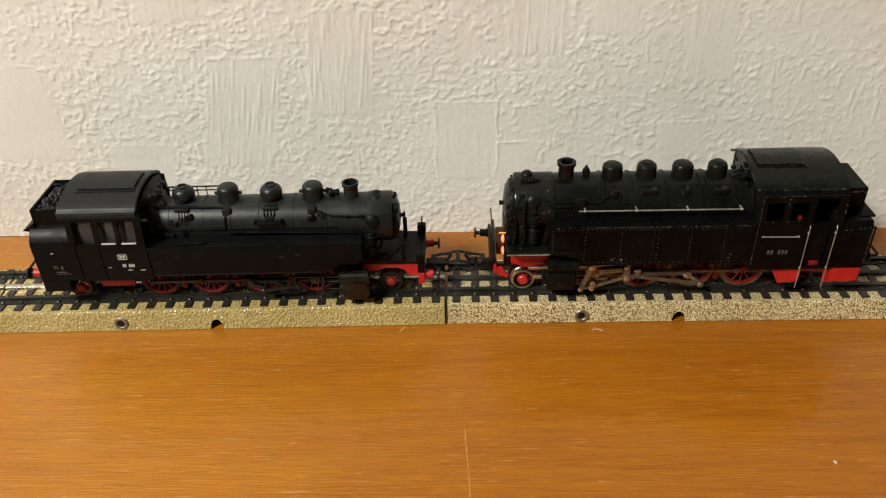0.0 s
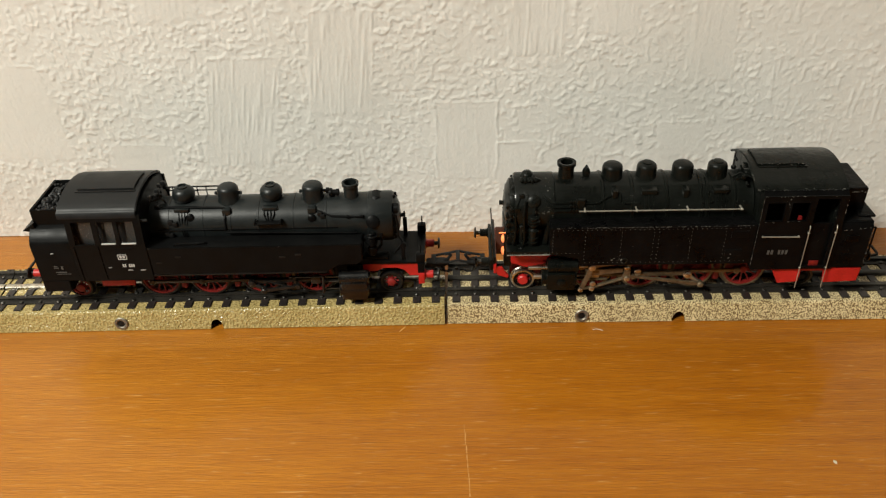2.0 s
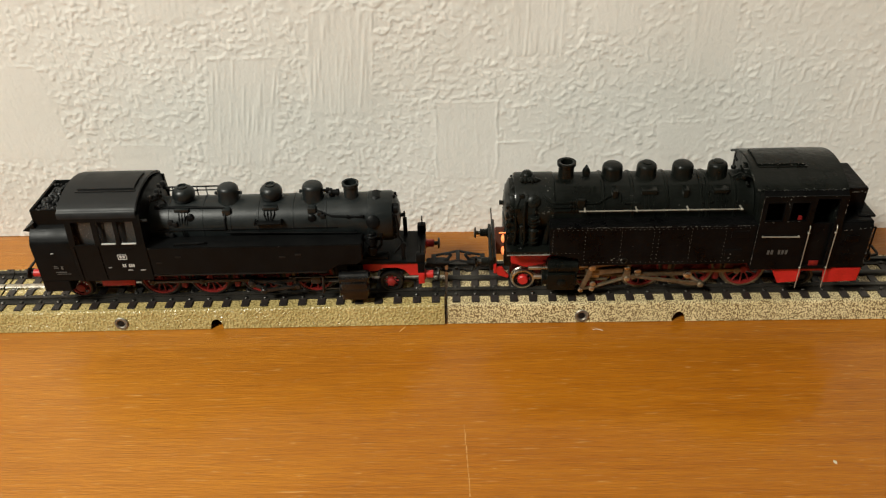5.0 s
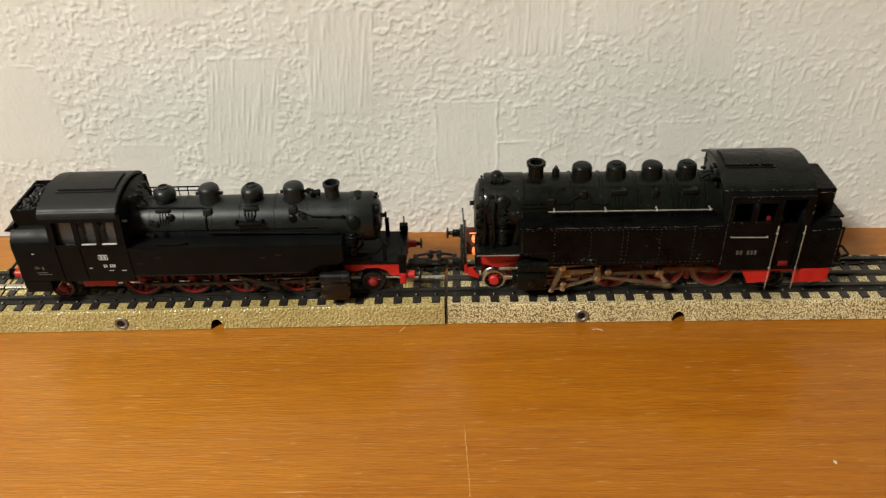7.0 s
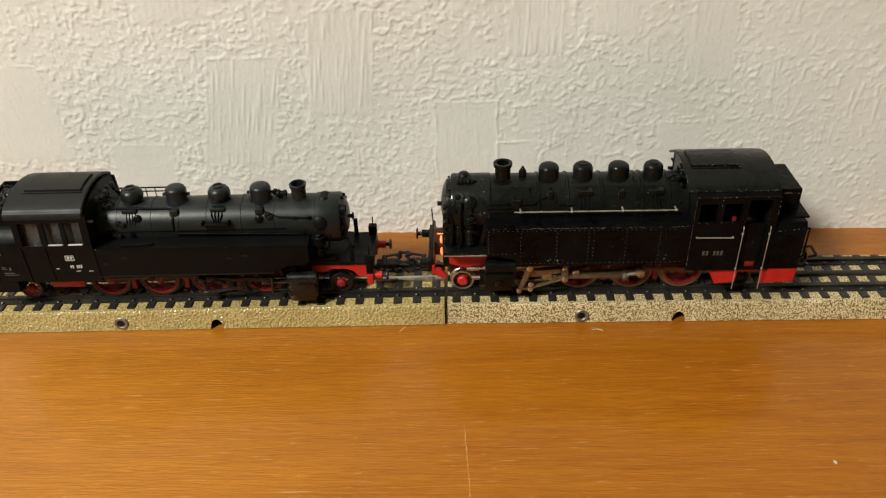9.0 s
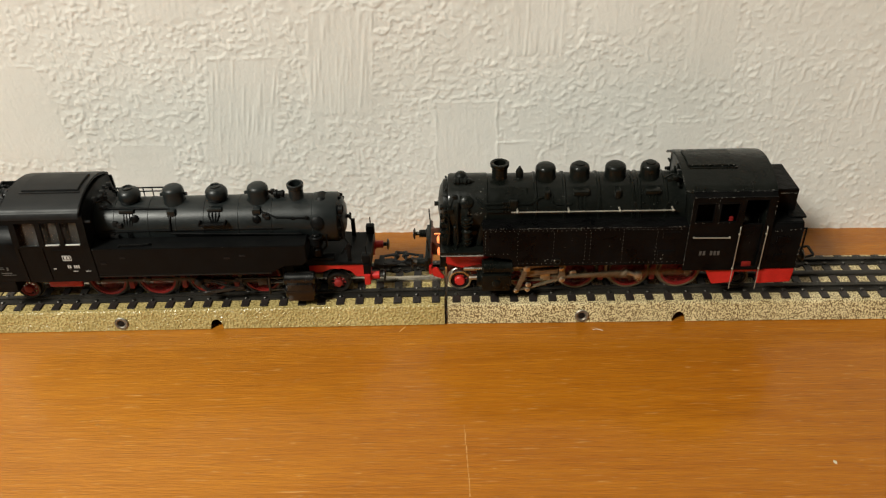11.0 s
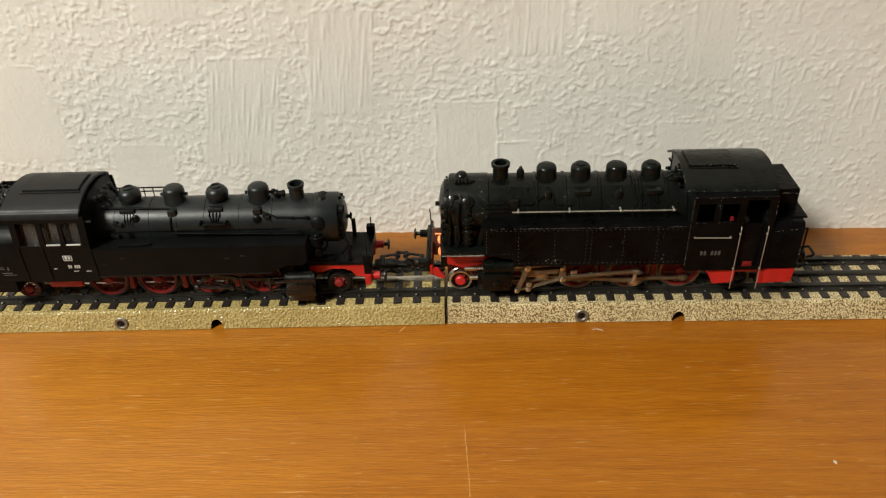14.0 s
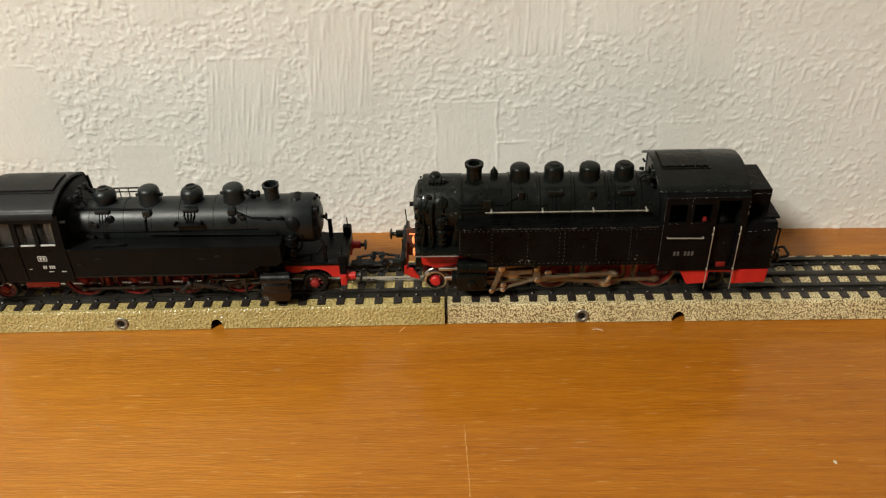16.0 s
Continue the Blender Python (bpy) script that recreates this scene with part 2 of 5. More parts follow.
def textured_wall():
    """Painted wallpaper: blobs of relief, crossed by flat and combed patches."""
    step, x0, x1, z0, z1 = 0.45, -250.0, 250.0, 0.0, 150.0
    nx, nz = int((x1 - x0) / step) + 1, int((z1 - z0) / step) + 1
    rng = np.random.default_rng(7)
    X, Z = np.meshgrid(x0 + step * np.arange(nx), z0 + step * np.arange(nz))
    wx, wz = field(rng, nz, nx, 9, step) * 0.4, field(rng, nz, nx, 9, step) * 0.4
    a, b, c = field(rng, nz, nx, 2.0, step), field(rng, nz, nx, 1.35, step, 0.8), field(rng, nz, nx, 15, step)
    sparse = np.clip((X - 5) / 110, 0, 1)
    blobs = 1 / (1 + np.exp(-5.5 * (0.7 * a + 0.7 * b - 0.6 - 0.4 * sparse)))
    drag = field(rng, nz, nx, 1.3, step, 6.0)
    h = 0.32 * blobs + 0.05 * a + 0.02 * field(rng, nz, nx, 0.9, step)
    h *= np.clip(0.88 + 0.16 * c - 0.15 * sparse, 0.45, 1.15)
    lines = np.clip(drag - 0.7, 0, 2) * 0.14
    h += lines * np.clip(field(rng, nz, nx, 16, step) + 0.2, 0, 1)
    # flat or combed rectangles pressed into the relief: x, z of two corners, comb depth, lean, height of the rim
    patches = [(-55.5, 60, -28.5, 103.5, 1.0, 0.10, 0.14), (-101, 36, -71, 84.5, 1.0, 0.17, 0.2), (-4, 28, 21.5, 64.5, 0.3, 0.0, 0.46), (21.5, 26, 38, 45.8, 0.15, 0.0, 0.34), (-198, 40, -165, 82.7, 0.15, -0.13, 0.24),
               (-147, 26, -120, 46.3, 0.1, 0.1, 0.12), (-20.5, 101.6, -10.5, 104.2, 0.0, 0.0, 0.2), (26, 84, 48, 118, 0.8, 0.0, 0.04), (98, 72, 115.5, 118, 0.35, 0.0, 0.2), (91.5, 38, 111, 54, 0.1, -0.13, 0.12),
               (-120, 100, -96, 140, 0.4, 0.08, 0.1), (60, 92, 76, 120, 0.4, 0.0, 0.05)]
    for px0, pz0, px1, pz1, comb, slant, rim in patches:
        u, v = X - slant * (Z - 0.5 * (pz0 + pz1)) + wx, Z + 0.6 * wz
        inside = 1 / (1 + np.exp(-np.clip(np.minimum.reduce([u - px0, px1 - u, v - pz0, pz1 - v]) * 2.4, -30, 30)))
        ridge = np.exp(-((v - pz1) / 0.55) ** 2) * (u > px0) * (u < px1) + 0.6 * np.exp(-((u - px1) / 0.5) ** 2) * (v > pz0) * (v < pz1) + 0.5 * np.exp(-((u - px0) / 0.5) ** 2) * (v > pz0) * (v < pz1)
        ridge *= np.clip(0.8 + 0.5 * field(rng, nz, nx, 6, step), 0.1, 1.3)
        fade = np.clip(1.15 - 0.5 * np.abs(v - 0.45 * pz0 - 0.55 * pz1) / (pz1 - pz0) - 0.25 * field(rng, nz, nx, 7, step), 0, 1.2)
        shift = -slant * (Z[:, 0] - 0.5 * (pz0 + pz1))
        comb_lines = np.stack([np.interp(X[0] + k, X[0], row) for row, k in zip(field(rng, nz, nx, 0.85, step, 14.0), shift)])
        strokes = comb * 0.17 * np.clip(comb_lines - 0.2, -0.3, 1.5) * fade
        h = h * (1 - 0.85 * inside) + inside * (0.16 + strokes) + rim * np.clip(ridge, 0, 1.2)
    Y = WALL_Y + WALL_LEAN * X - 0.6 * h
    verts = np.stack([X, Y, Z], -1).reshape(-1, 3) * MM
    i = np.arange(nx * nz).reshape(nz, nx)
    faces = np.stack([i[:-1, :-1], i[:-1, 1:], i[1:, 1:], i[1:, :-1]], -1).reshape(-1, 4)
    me = bpy.data.meshes.new("wall_relief")
    me.from_pydata(verts.tolist(), [], faces.tolist())
    me.polygons.foreach_set("use_smooth", [True] * len(faces))
    me.materials.append(PLASTER)
    ob = new("wall_north", me)
    return tagged(ob, "white painted wall with rough combed plaster relief", "wall", kind="structure")


WALL_Y, WALL_LEAN = 66.6, -0.009
TRACK_Y, RAIL_Z, TURN = 18.32, 10.0, 0.745


def slab(name, x0, x1, y0, y1, z0, z1, material, label, category, bev=0.0):
    ob = part(name, box(bmesh.new(), x0, x1, y0, y1, z0, z1, bev), material, None)
    return tagged(ob, label, category, kind="structure")


def room():
    textured_wall()
    for name, a in (("wall_left_of_relief", (-2200, -250, 66, 130)), ("wall_right_of_relief", (250, 1900, 62, 130))):
        slab("wall_north", a[0], a[1], a[2], a[3], -750, 1700, PLASTER, "white painted wall beside the shelf", "wall")
    slab("wall_north", -250, 250, 69.5, 130, 150, 1700, PLASTER, "white painted wall above the shelf", "wall")
    slab("wall_north", -250, 250, 69.5, 130, -750, -20, PLASTER, "white painted wall below the shelf", "wall")
    # unseen walls, ceiling and floor, added to enclose and bounce the lamp light
    slab("wall_south", -2200, 1900, -3300, -3200, -750, 1700, UNSEEN_ROOM, "unseen warm grey wall that bounces lamp light", "wall")
    slab("wall_west", -2300, -2200, -3300, 130, -750, 1700, UNSEEN_ROOM, "unseen warm grey wall that bounces lamp light", "wall")
    slab("wall_east", 1900, 2000, -3300, 130, -750, 1700, UNSEEN_ROOM, "unseen warm grey wall that bounces lamp light", "wall")
    slab("ceiling", -2300, 2000, -3300, 130, 1700, 1760, UNSEEN_ROOM, "unseen warm grey ceiling that bounces lamp light", "ceiling")
    slab("floor", -2300, 2000, -3300, 130, -800, -750, CARPET, "brown carpeted floor", "floor")


def sideboard():
    top = thing("sideboard", "orange-brown lacquered oak sideboard against the wall", "sideboard")
    bm = box(bmesh.new(), -600, 600, -330, 68.8, -22, 0, 1.2)
    part("top_board", bm, OAK, top, "lacquered oak veneer top with worn scratches")
    part("body", box(bmesh.new(), -580, 580, -310, 68, -750, -22.2, 1.0), OAK, top)
    rng = random.Random(4)
    bm = bmesh.new()
    z = 0.03
    for k in range(16):
        y = -54.6 - 1.9 * k
        x = 6.6 + 0.055 * (-54.6 - y) + rng.uniform(-0.15, 0.15)
        w = rng.uniform(0.08, 0.22)
        box(bm, x - w, x + w, y - 1.0 * rng.uniform(0.5, 1.0), y + 0.9, -0.2, z, 0)
    part("scratch", bm, SCRATCH, top, "pale scratch across the grain")
    bm = prism(bmesh.new(), [(-18.6, -4.6), (-18.1, -4.8), (-16.2, -2.2), (-15.9, -1.2), (-16.5, -1.6)], -0.1, z, "z", 0)
    part("scratch", bm, SCRATCH, top)
    bm = prism(bmesh.new(), [(122.9, -70.5), (123.5, -70.2), (124.1, -70.7), (123.8, -71.9), (123.2, -71.5)], -0.1, 0.06, "z", 0)
    part("chip", bm, CHIP, top, "small pale chip in the lacquer")
    bm = tube(bmesh.new(), [(56.4, -5.0, 0.15), (57.6, -4.6, 0.2), (58.8, -4.8, 0.25), (60.2, -5.4, 0.15)], 0.16, 6)
    crumb = part("plaster_crumb", bm, CHIP, None)
    bm = tube(bmesh.new(), [(-15.3, -16.2, 0.12), (-14.6, -15.6, 0.2), (-13.9, -15.9, 0.14), (-12.7, -15.6, 0.12)], 0.13, 6)
    tagged(part("plaster_crumb", bm, SCRATCH, None), "tiny pale curled crumb lying on the wood", "crumb")
    tagged(crumb, "tiny white curled crumb lying on the wood", "crumb")


# ---------------------------------------------------------------- the track
NOTCH, EYELET = 90.0, 52.4


def track_section(m, tin, third, label, spread=0.4):
    """A stamped tinplate straight, 180 mm long, from x = 0 to 180, front foot at y = 0."""
    top = thing("track_section", label, "model railway track", m, "track sections")
    w, zt = 2 * TRACK_Y, 8.2
    back = w - 3.6
    bm = bmesh.new()
    cols = sorted({0.35, 179.65, *[k * 4.0 for k in range(1, 45)], *[NOTCH + 2.6 * math.cos(math.pi * k / 12) for k in range(13)]})
    rows = []
    for x in cols:
        d = abs(x - NOTCH)
        foot = 4.2 * math.sqrt(max(0.0, 1 - (d / 2.6) ** 2)) if d < 2.6 else 0.0
        prof = [(foot * 0.15 - spread, foot + 0.25), (0.95, 7.2), (1.1, 7.8), (1.5, zt), (5.0, zt), (w - 7, zt), (back - 1.5, zt), (back - 1.1, 7.8), (back - 0.95, 7.2), (back, 0.0)]
        rows.append([bm.verts.new((x, y, z)) for y, z in prof])
    for u, v in zip(rows, rows[1:]):
        for k in range(len(u) - 1):
            bm.faces.new((u[k], v[k], v[k + 1], u[k + 1]))
    body = part("ballast_bed", bm, tin, top)
    uses = collections.Counter(k for p in body.data.polygons for k in p.edge_keys)
    for e in body.data.edges:
        if uses[e.key] == 1:
            e.use_edge_sharp = True
    sol = body.modifiers.new("tin", "SOLIDIFY")
    sol.thickness, sol.offset = 0.4 * MM, -1
    bm = bmesh.new()
    box(bm, 0.6, 179.4, 6.0, back - 2.2, 0.0, 7.2, 0)
    part("underside", bm, SOOT, top)
    for y in (TRACK_Y - 8.75, TRACK_Y + 8.75):
        bm = bmesh.new()
        prism(bm, [(y - 2.8, zt), (y - 2.7, zt + 0.65), (y - 0.5, zt + 0.75), (y - 0.45, zt + 1.1), (y - 0.75, zt + 1.35), (y - 0.7, RAIL_Z), (y + 0.7, RAIL_Z), (y + 0.75, zt + 1.35), (y + 0.45, zt + 1.1), (y + 0.5, zt + 0.75), (y + 2.7, zt + 0.65), (y + 2.8, zt)], 0.15, 179.85, "x", 0.0)
        part("rail", bm, RAIL, top)
    bm = bmesh.new()
    prism(bm, [(TRACK_Y - 1.5, zt), (TRACK_Y - 1.3, 9.3), (TRACK_Y - 0.9, 9.6), (TRACK_Y + 0.9, 9.6), (TRACK_Y + 1.3, 9.3), (TRACK_Y + 1.5, zt)], 0.3, 179.7, "x", 0.0)
    part("centre_rail", bm, third, top)
    bm = bmesh.new()
    rim = [(1.5, -0.2), (2.6, -0.1), (2.75, 0.2), (2.4, 0.6), (1.75, 0.6), (1.35, 0.2), (1.25, -0.6)]
    lathe(bm, (EYELET, -0.1, 3.3), (0, -1, 0.13), rim, 28)
    part("eyelet", bm, EYELET_METAL, top, "round metal eyelet in the ballast side")
    bm = bmesh.new()
    lathe(bm, (EYELET, -0.1, 3.3), (0, -1, 0.13), [(0, 0.22), (1.4, 0.12), (1.4, -0.2)], 20)
    part("eyelet_core", bm, SOOT, top)
    sm, cm = None, None
    for k in range(24):
        x = 3.75 + 7.5 * k
        if sm is None:
            bm = prism(bmesh.new(), [(-1.55, 2.7), (1.55, 2.7), (1.55, back - 1.9), (-1.55, back - 1.9)], 7.9, 8.75, "z", 0.15)
            first = part("sleeper", bm, SLEEPER, top, at=(x, 0, 0))
            sm = first.data
            bm = bmesh.new()
            for y in (TRACK_Y - 8.75, TRACK_Y + 8.75):
                for s in (-1, 1):
                    rod(bm, (0, y + s * 2.2, 8.6), (0, y + s * 2.2, 9.5), 0.75, 8, 0.2)
            cm = part("rail_clip", bm, STEEL, first).data
        else:
            ob = new("sleeper", sm)
            ob.parent, ob.location = top, (x * MM, 0, 0)
            c = new("rail_clip", cm)
            c.parent = ob
    return top


def track():
    left = pose(0, 0, 0, 0, 0, TURN)
    shift = lambda x: pose(x * MM, 0, 0)
    track_section(left @ shift(-180.35), OLIVE_TIN, NICKEL, "olive-gold tinplate track section with black sleepers", 0.75)
    track_section(left @ shift(-360.5), OLIVE_TIN, NICKEL, "olive-gold tinplate track section with black sleepers", 0.75)
    track_section(shift(0.15), CREAM_TIN, RAIL, "cream tinplate track section with dark printed ballast veins")
    track_section(shift(180.3), CREAM_TIN, RAIL, "cream tinplate track section with dark printed ballast veins")


# ---------------------------------------------------------------- the locomotives
def shell(bm, pts, a, b):
    return prism(bm, pts, a, b, "x", 0.25)


SPOKES = {}


def spoked_wheel(parent, name, at, radius, spokes, side, face, tread, pin=None, flange=1.0):
    """A wheel whose axle lies along y; side -1 shows its face to -y."""
    bm = bmesh.new()
    s = side
    lathe(bm, (0, 0, 0), (0, s, 0), [(0, -0.2), (1.5, -0.2), (1.5, 1.5), (1.0, 1.8), (0, 1.8)], 16)
    wheel = part(name, bm, face, parent, at=at)
    bm = bmesh.new()
    lathe(bm, (0, 0, 0), (0, s, 0), [(radius - 1.5, -0.6), (radius - 0.7, -0.6), (radius - 0.7, 0.9), (radius - 1.5, 0.9), (radius - 1.5, -0.6)], 36)
    part("rim", bm, face if pin or radius > 4.5 else SOOT, wheel)
    key = (radius, side, face.name)
    for k in range(spokes):
        if key not in SPOKES:
            first = part("spoke", rod(bmesh.new(), (1.2, s * 0.3, 0), (radius - 1.1, s * 0.3, 0), 0.34, 6), face, wheel)
            SPOKES[key] = first.data
        else:
            spoke = new("spoke", SPOKES[key])
            spoke.parent = wheel
            spoke.rotation_euler = (0, 2 * math.pi * k / spokes, 0)
    if pin:
        bm = bmesh.new()
        rod(bm, (0, s * 0.4, 0), (pin[0], s * 0.4, pin[1]), 1.0, 10)
        rod(bm, (pin[0], 0, pin[1]), (pin[0], s * 2.2, pin[1]), 0.7, 10)
        part("crank_pin", bm, face, wheel)
        a0 = math.atan2(-pin[1], -pin[0])
        pts = [((radius - 1.0) * math.cos(a0 + k * 0.13), (radius - 1.0) * math.sin(a0 + k * 0.13)) for k in range(-4, 5)]
        part("counterweight", prism(bmesh.new(), pts, 0.0, s * 0.75, "y", 0), face, wheel)
    bm = bmesh.new()
    lathe(bm, (0, 0, 0), (0, s, 0), [(radius - 0.75, -1.2), (radius + flange, -1.2), (radius + flange + 0.05, -0.7), (radius + 0.15, -0.4), (radius, 1.1), (radius - 0.25, 1.25), (radius - 0.75, 1.2), (radius - 0.75, -1.2)], 40)
    part("tyre", bm, tread, wheel, "worn metal tyre" if tread is NICKEL else "")
    return wheel


def wear(parent, lines, material, seed, size=0.1):
    """Short broken dashes of bare metal where paint has rubbed off along edges."""
    rng = random.Random(seed)
    bm = bmesh.new()
    for a, b, share in lines:
        a, b = Vector(a), Vector(b)
        n, d = (b - a).normalized(), 0.0
        while d < (b - a).length:
            step = rng.uniform(0.2, 0.9)
            if rng.random() < share:
                p = a + n * d + Vector((0, 0, rng.gauss(0, 0.12)))
                w = size * rng.uniform(0.5, 1.3)
                rod(bm, p, p + n * min(step, rng.uniform(0.12, 0.8)), w, 5)
            d += step
    tagged(part("paint_wear", bm, material, parent, "paint rubbed through along the edges"), kind="stuff")


def dome(bm, x, z0, z1, r, flare=0.6):
    h = z1 - z0
    lathe(bm, (x, 0, z0), (0, 0, 1), [(r + flare, -1.5), (r + flare * 0.7, 0.6), (r, 1.4), (r, h * 0.66), (r * 0.97, h * 0.77), (r * 0.89, h * 0.87), (r * 0.73, h * 0.945), (r * 0.45, h * 0.985), (0, h)], 30)
    return bm


def buffer(parent, x, y, z, way, shank, head, stem=3.6):
    bm = bmesh.new()
    lathe(bm, (x, y, z), (way, 0, 0), [(0, -0.2), (2.0, -0.2), (2.0, 0.6), (1.55, 0.8), (1.55, stem), (1.2, stem + 0.1), (0, stem + 0.1)], 18)
    b = part("buffer", bm, shank, parent)
    bm = bmesh.new()
    lathe(bm, (x, y, z), (way, 0, 0), [(0, stem - 0.5), (0.8, stem - 0.5), (0.8, stem + 1.5), (2.2, stem + 1.7), (2.3, stem + 2.1), (1.6, stem + 2.5), (0, stem + 2.6)], 20)
    part("buffer_head", bm, head, b)


def coupling(parent, x, way, material):
    """A hinged hook and loop at rail height."""
    z = 6.6
    at = lambda d, y, h: (x + way * d, y, z + h)
    bm = bmesh.new()
    prism(bm, [(x, z - 0.9), (x + way * 7.5, z - 0.7), (x + way * 9.5, z + 0.6), (x + way * 7.0, z + 1.4), (x, z + 1.0)], -1.9, 1.9, "y", 0.25)
    tube(bm, [at(5, 0, 0.6), at(8.4, 0, 1.4), at(9.9, 0, 3.4), at(8.8, 0, 4.3), at(7.6, 0, 3.9)], 0.62)
    box(bm, min(x + way * 2, x + way * 4), max(x + way * 2, x + way * 4), -3.4, 3.4, z - 0.2, z + 1.9, 0.3)
    hook = part("coupling", bm, material, parent, "black metal hook-and-loop coupling")
    bm = bmesh.new()
    tube(bm, [at(3, -3.2, 1.2), at(8.5, -3.3, 2.2), at(12.6, -3.2, 3.2), at(13.0, -2.6, 3.4), at(13.0, 2.6, 3.4), at(12.6, 3.2, 3.2), at(8.5, 3.3, 2.2), at(3, 3.2, 1.2)], 0.5)
    part("loop", bm, material, hook)
    bm = bmesh.new()
    tube(bm, [at(6, -1.4, -0.4), at(7.0, -1.4, -3.0), at(9.2, -1.4, -3.6), at(10.4, -1.4, -2.6)], 0.42)
    part("release_pin", bm, material, hook)


def pin_at(pin, degrees):
    a = radians(degrees)
    return pin[0] * math.cos(a) + pin[1] * math.sin(a), -pin[0] * math.sin(a) + pin[1] * math.cos(a)


def windows_wall(bm, x0, x1, z0, z1, holes, y0, y1):
    """A thin wall with rectangular openings (x0, x1, z0, z1), made of strips round them."""
    zs = sorted({z0, z1, *[h[2] for h in holes], *[h[3] for h in holes]})
    for za, zb in zip(zs, zs[1:]):
        x = x0
        for h in sorted(holes):
            if h[2] <= za and h[3] >= zb:
                if h[0] > x:
                    box(bm, x, h[0], y0, y1, za, zb, 0)
                x = h[1]
        if x1 > x:
            box(bm, x, x1, y0, y1, za, zb, 0)
    bmesh.ops.remove_doubles(bm, verts=bm.verts, dist=0.01)
    return bm


def arch(half, low, high, lip, n=14):
    """Points of a curved roof's section, outer edge then inner edge."""
    up = [(-half + 2 * half * k / n, low + (high - low) * (1 - abs(2 * k / n - 1) ** 2)) for k in range(n + 1)]
    return up + [(y * 0.97, z - lip) for y, z in up[::-1]]


def coal_heap(parent, x0, x1, half, z):
    rng = random.Random(11)
    bm = bmesh.new()
    for k in range(170):
        s = rng.uniform(0.55, 1.15)
        m = Matrix.Translation((rng.uniform(x0, x1), rng.uniform(-half, half), z + rng.uniform(-0.6, 0.9))) @ Euler([rng.uniform(0, 6) for _ in range(3)]).to_matrix().to_4x4()
        bmesh.ops.create_icosphere(bm, subdivisions=1, radius=s, matrix=m @ Matrix.Diagonal((1, rng.uniform(0.6, 1), rng.uniform(0.6, 1), 1)))
    ob = part("coal", bm, COAL, parent, "black coal lumps filling the bunker", smooth=10)
    tagged(ob, kind="stuff")


def rods(parent, xs, pin, y, z, cross_x, cyl_x, material, joint, crank=None, link=None):
    """Coupling rod, connecting rod, crosshead and eccentric rod; returns them with what they need to move."""
    bm = bmesh.new()
    a, b = min(xs), max(xs)
    box(bm, a, b, -0.45, 0.45, -0.65, 0.65, 0.2)
    for x in xs:
        lathe(bm, (x, 0.5, 0), (0, -1, 0), [(0, 0), (1.35, 0), (1.35, 1.1), (0.8, 1.5), (0, 1.5)], 14)
    side = part("coupling_rod", bm, material, parent)
    drive = xs[2]

    def long_rod(name, reach, thick, big):
        bm = bmesh.new()
        prism(bm, [(0, -thick), (reach, -thick * 0.6), (reach, thick * 0.6), (0, thick)], -0.45, 0.45, "y", 0.15)
        lathe(bm, (0, 0.6, 0), (0, -1, 0), [(0, 0), (big, 0), (big, 1.4), (big * 0.6, 1.8), (0, 1.8)], 16)
        lathe(bm, (reach, 0.6, 0), (0, -1, 0), [(0, 0), (1.0, 0), (1.0, 1.3), (0, 1.3)], 14)
        return part(name, bm, material, parent)

    moving = [(long_rod("connecting_rod", cross_x - drive, 0.95, 1.7), pin, cross_x, y - 1.2, z)]
    bm = bmesh.new()
    box(bm, -1.9, 1.9, -0.9, 0.9, -1.5, 1.5, 0.3)
    rod(bm, (0, 0, 0), (cyl_x - cross_x, 0, 0), 0.5, 10)
    cross = part("crosshead", bm, joint, parent)
    arm = None
    if crank:
        moving.append((long_rod("eccentric_rod", link[0] - drive, 0.8, 1.2), crank, link[0], y - 3.4, link[1]))
        bm = bmesh.new()
        for p, rr in ((pin, 1.5), (crank, 1.1)):
            lathe(bm, (p[0], 0.6, p[1]), (0, -1, 0), [(0, 0), (rr, 0), (rr, 1.2), (rr * 0.6, 1.6), (0, 1.6)], 16)
        rod(bm, (pin[0], 0, pin[1]), (crank[0], 0, crank[1]), 0.8, 10)
        arm = part("return_crank", bm, joint, parent, "bright return crank on the wheel pin")
    return dict(side=side, moving=moving, cross=cross, arm=arm, pin=pin, y=y, z=z, drive=drive)


def key_rods(g, turns):
    side, cross, arm, lead = [], [], [], [[] for _ in g["moving"]]
    for t, a in turns:
        px, pz = pin_at(g["pin"], a)
        side.append((t, pose(px * MM, (g["y"] + 0.2) * MM, (g["z"] + pz) * MM)))
        arm.append((t, pose(g["drive"] * MM, (g["y"] - 2.4) * MM, g["z"] * MM, 0, a, 0)))
        for rows, (ob, pin, far, y, zf) in zip(lead, g["moving"]):
            qx, qz = pin_at(pin, a)
            reach = far - g["drive"]
            drop = qz + g["z"] - zf
            end = g["drive"] + qx + math.copysign(math.sqrt(reach ** 2 - drop ** 2), reach)
            tilt = math.degrees(math.asin(drop / reach))
            rows.append((t, pose((g["drive"] + qx) * MM, y * MM, (g["z"] + qz) * MM, 0, tilt, 0)))
            if ob is g["moving"][0][0]:
                cross.append((t, pose(end * MM, y * MM, zf * MM)))
    walk(g["side"], side), walk(g["cross"], cross)
    if g["arm"]:
        walk(g["arm"], arm)
    for rows, (ob, *_) in zip(lead, g["moving"]):
        walk(ob, rows)


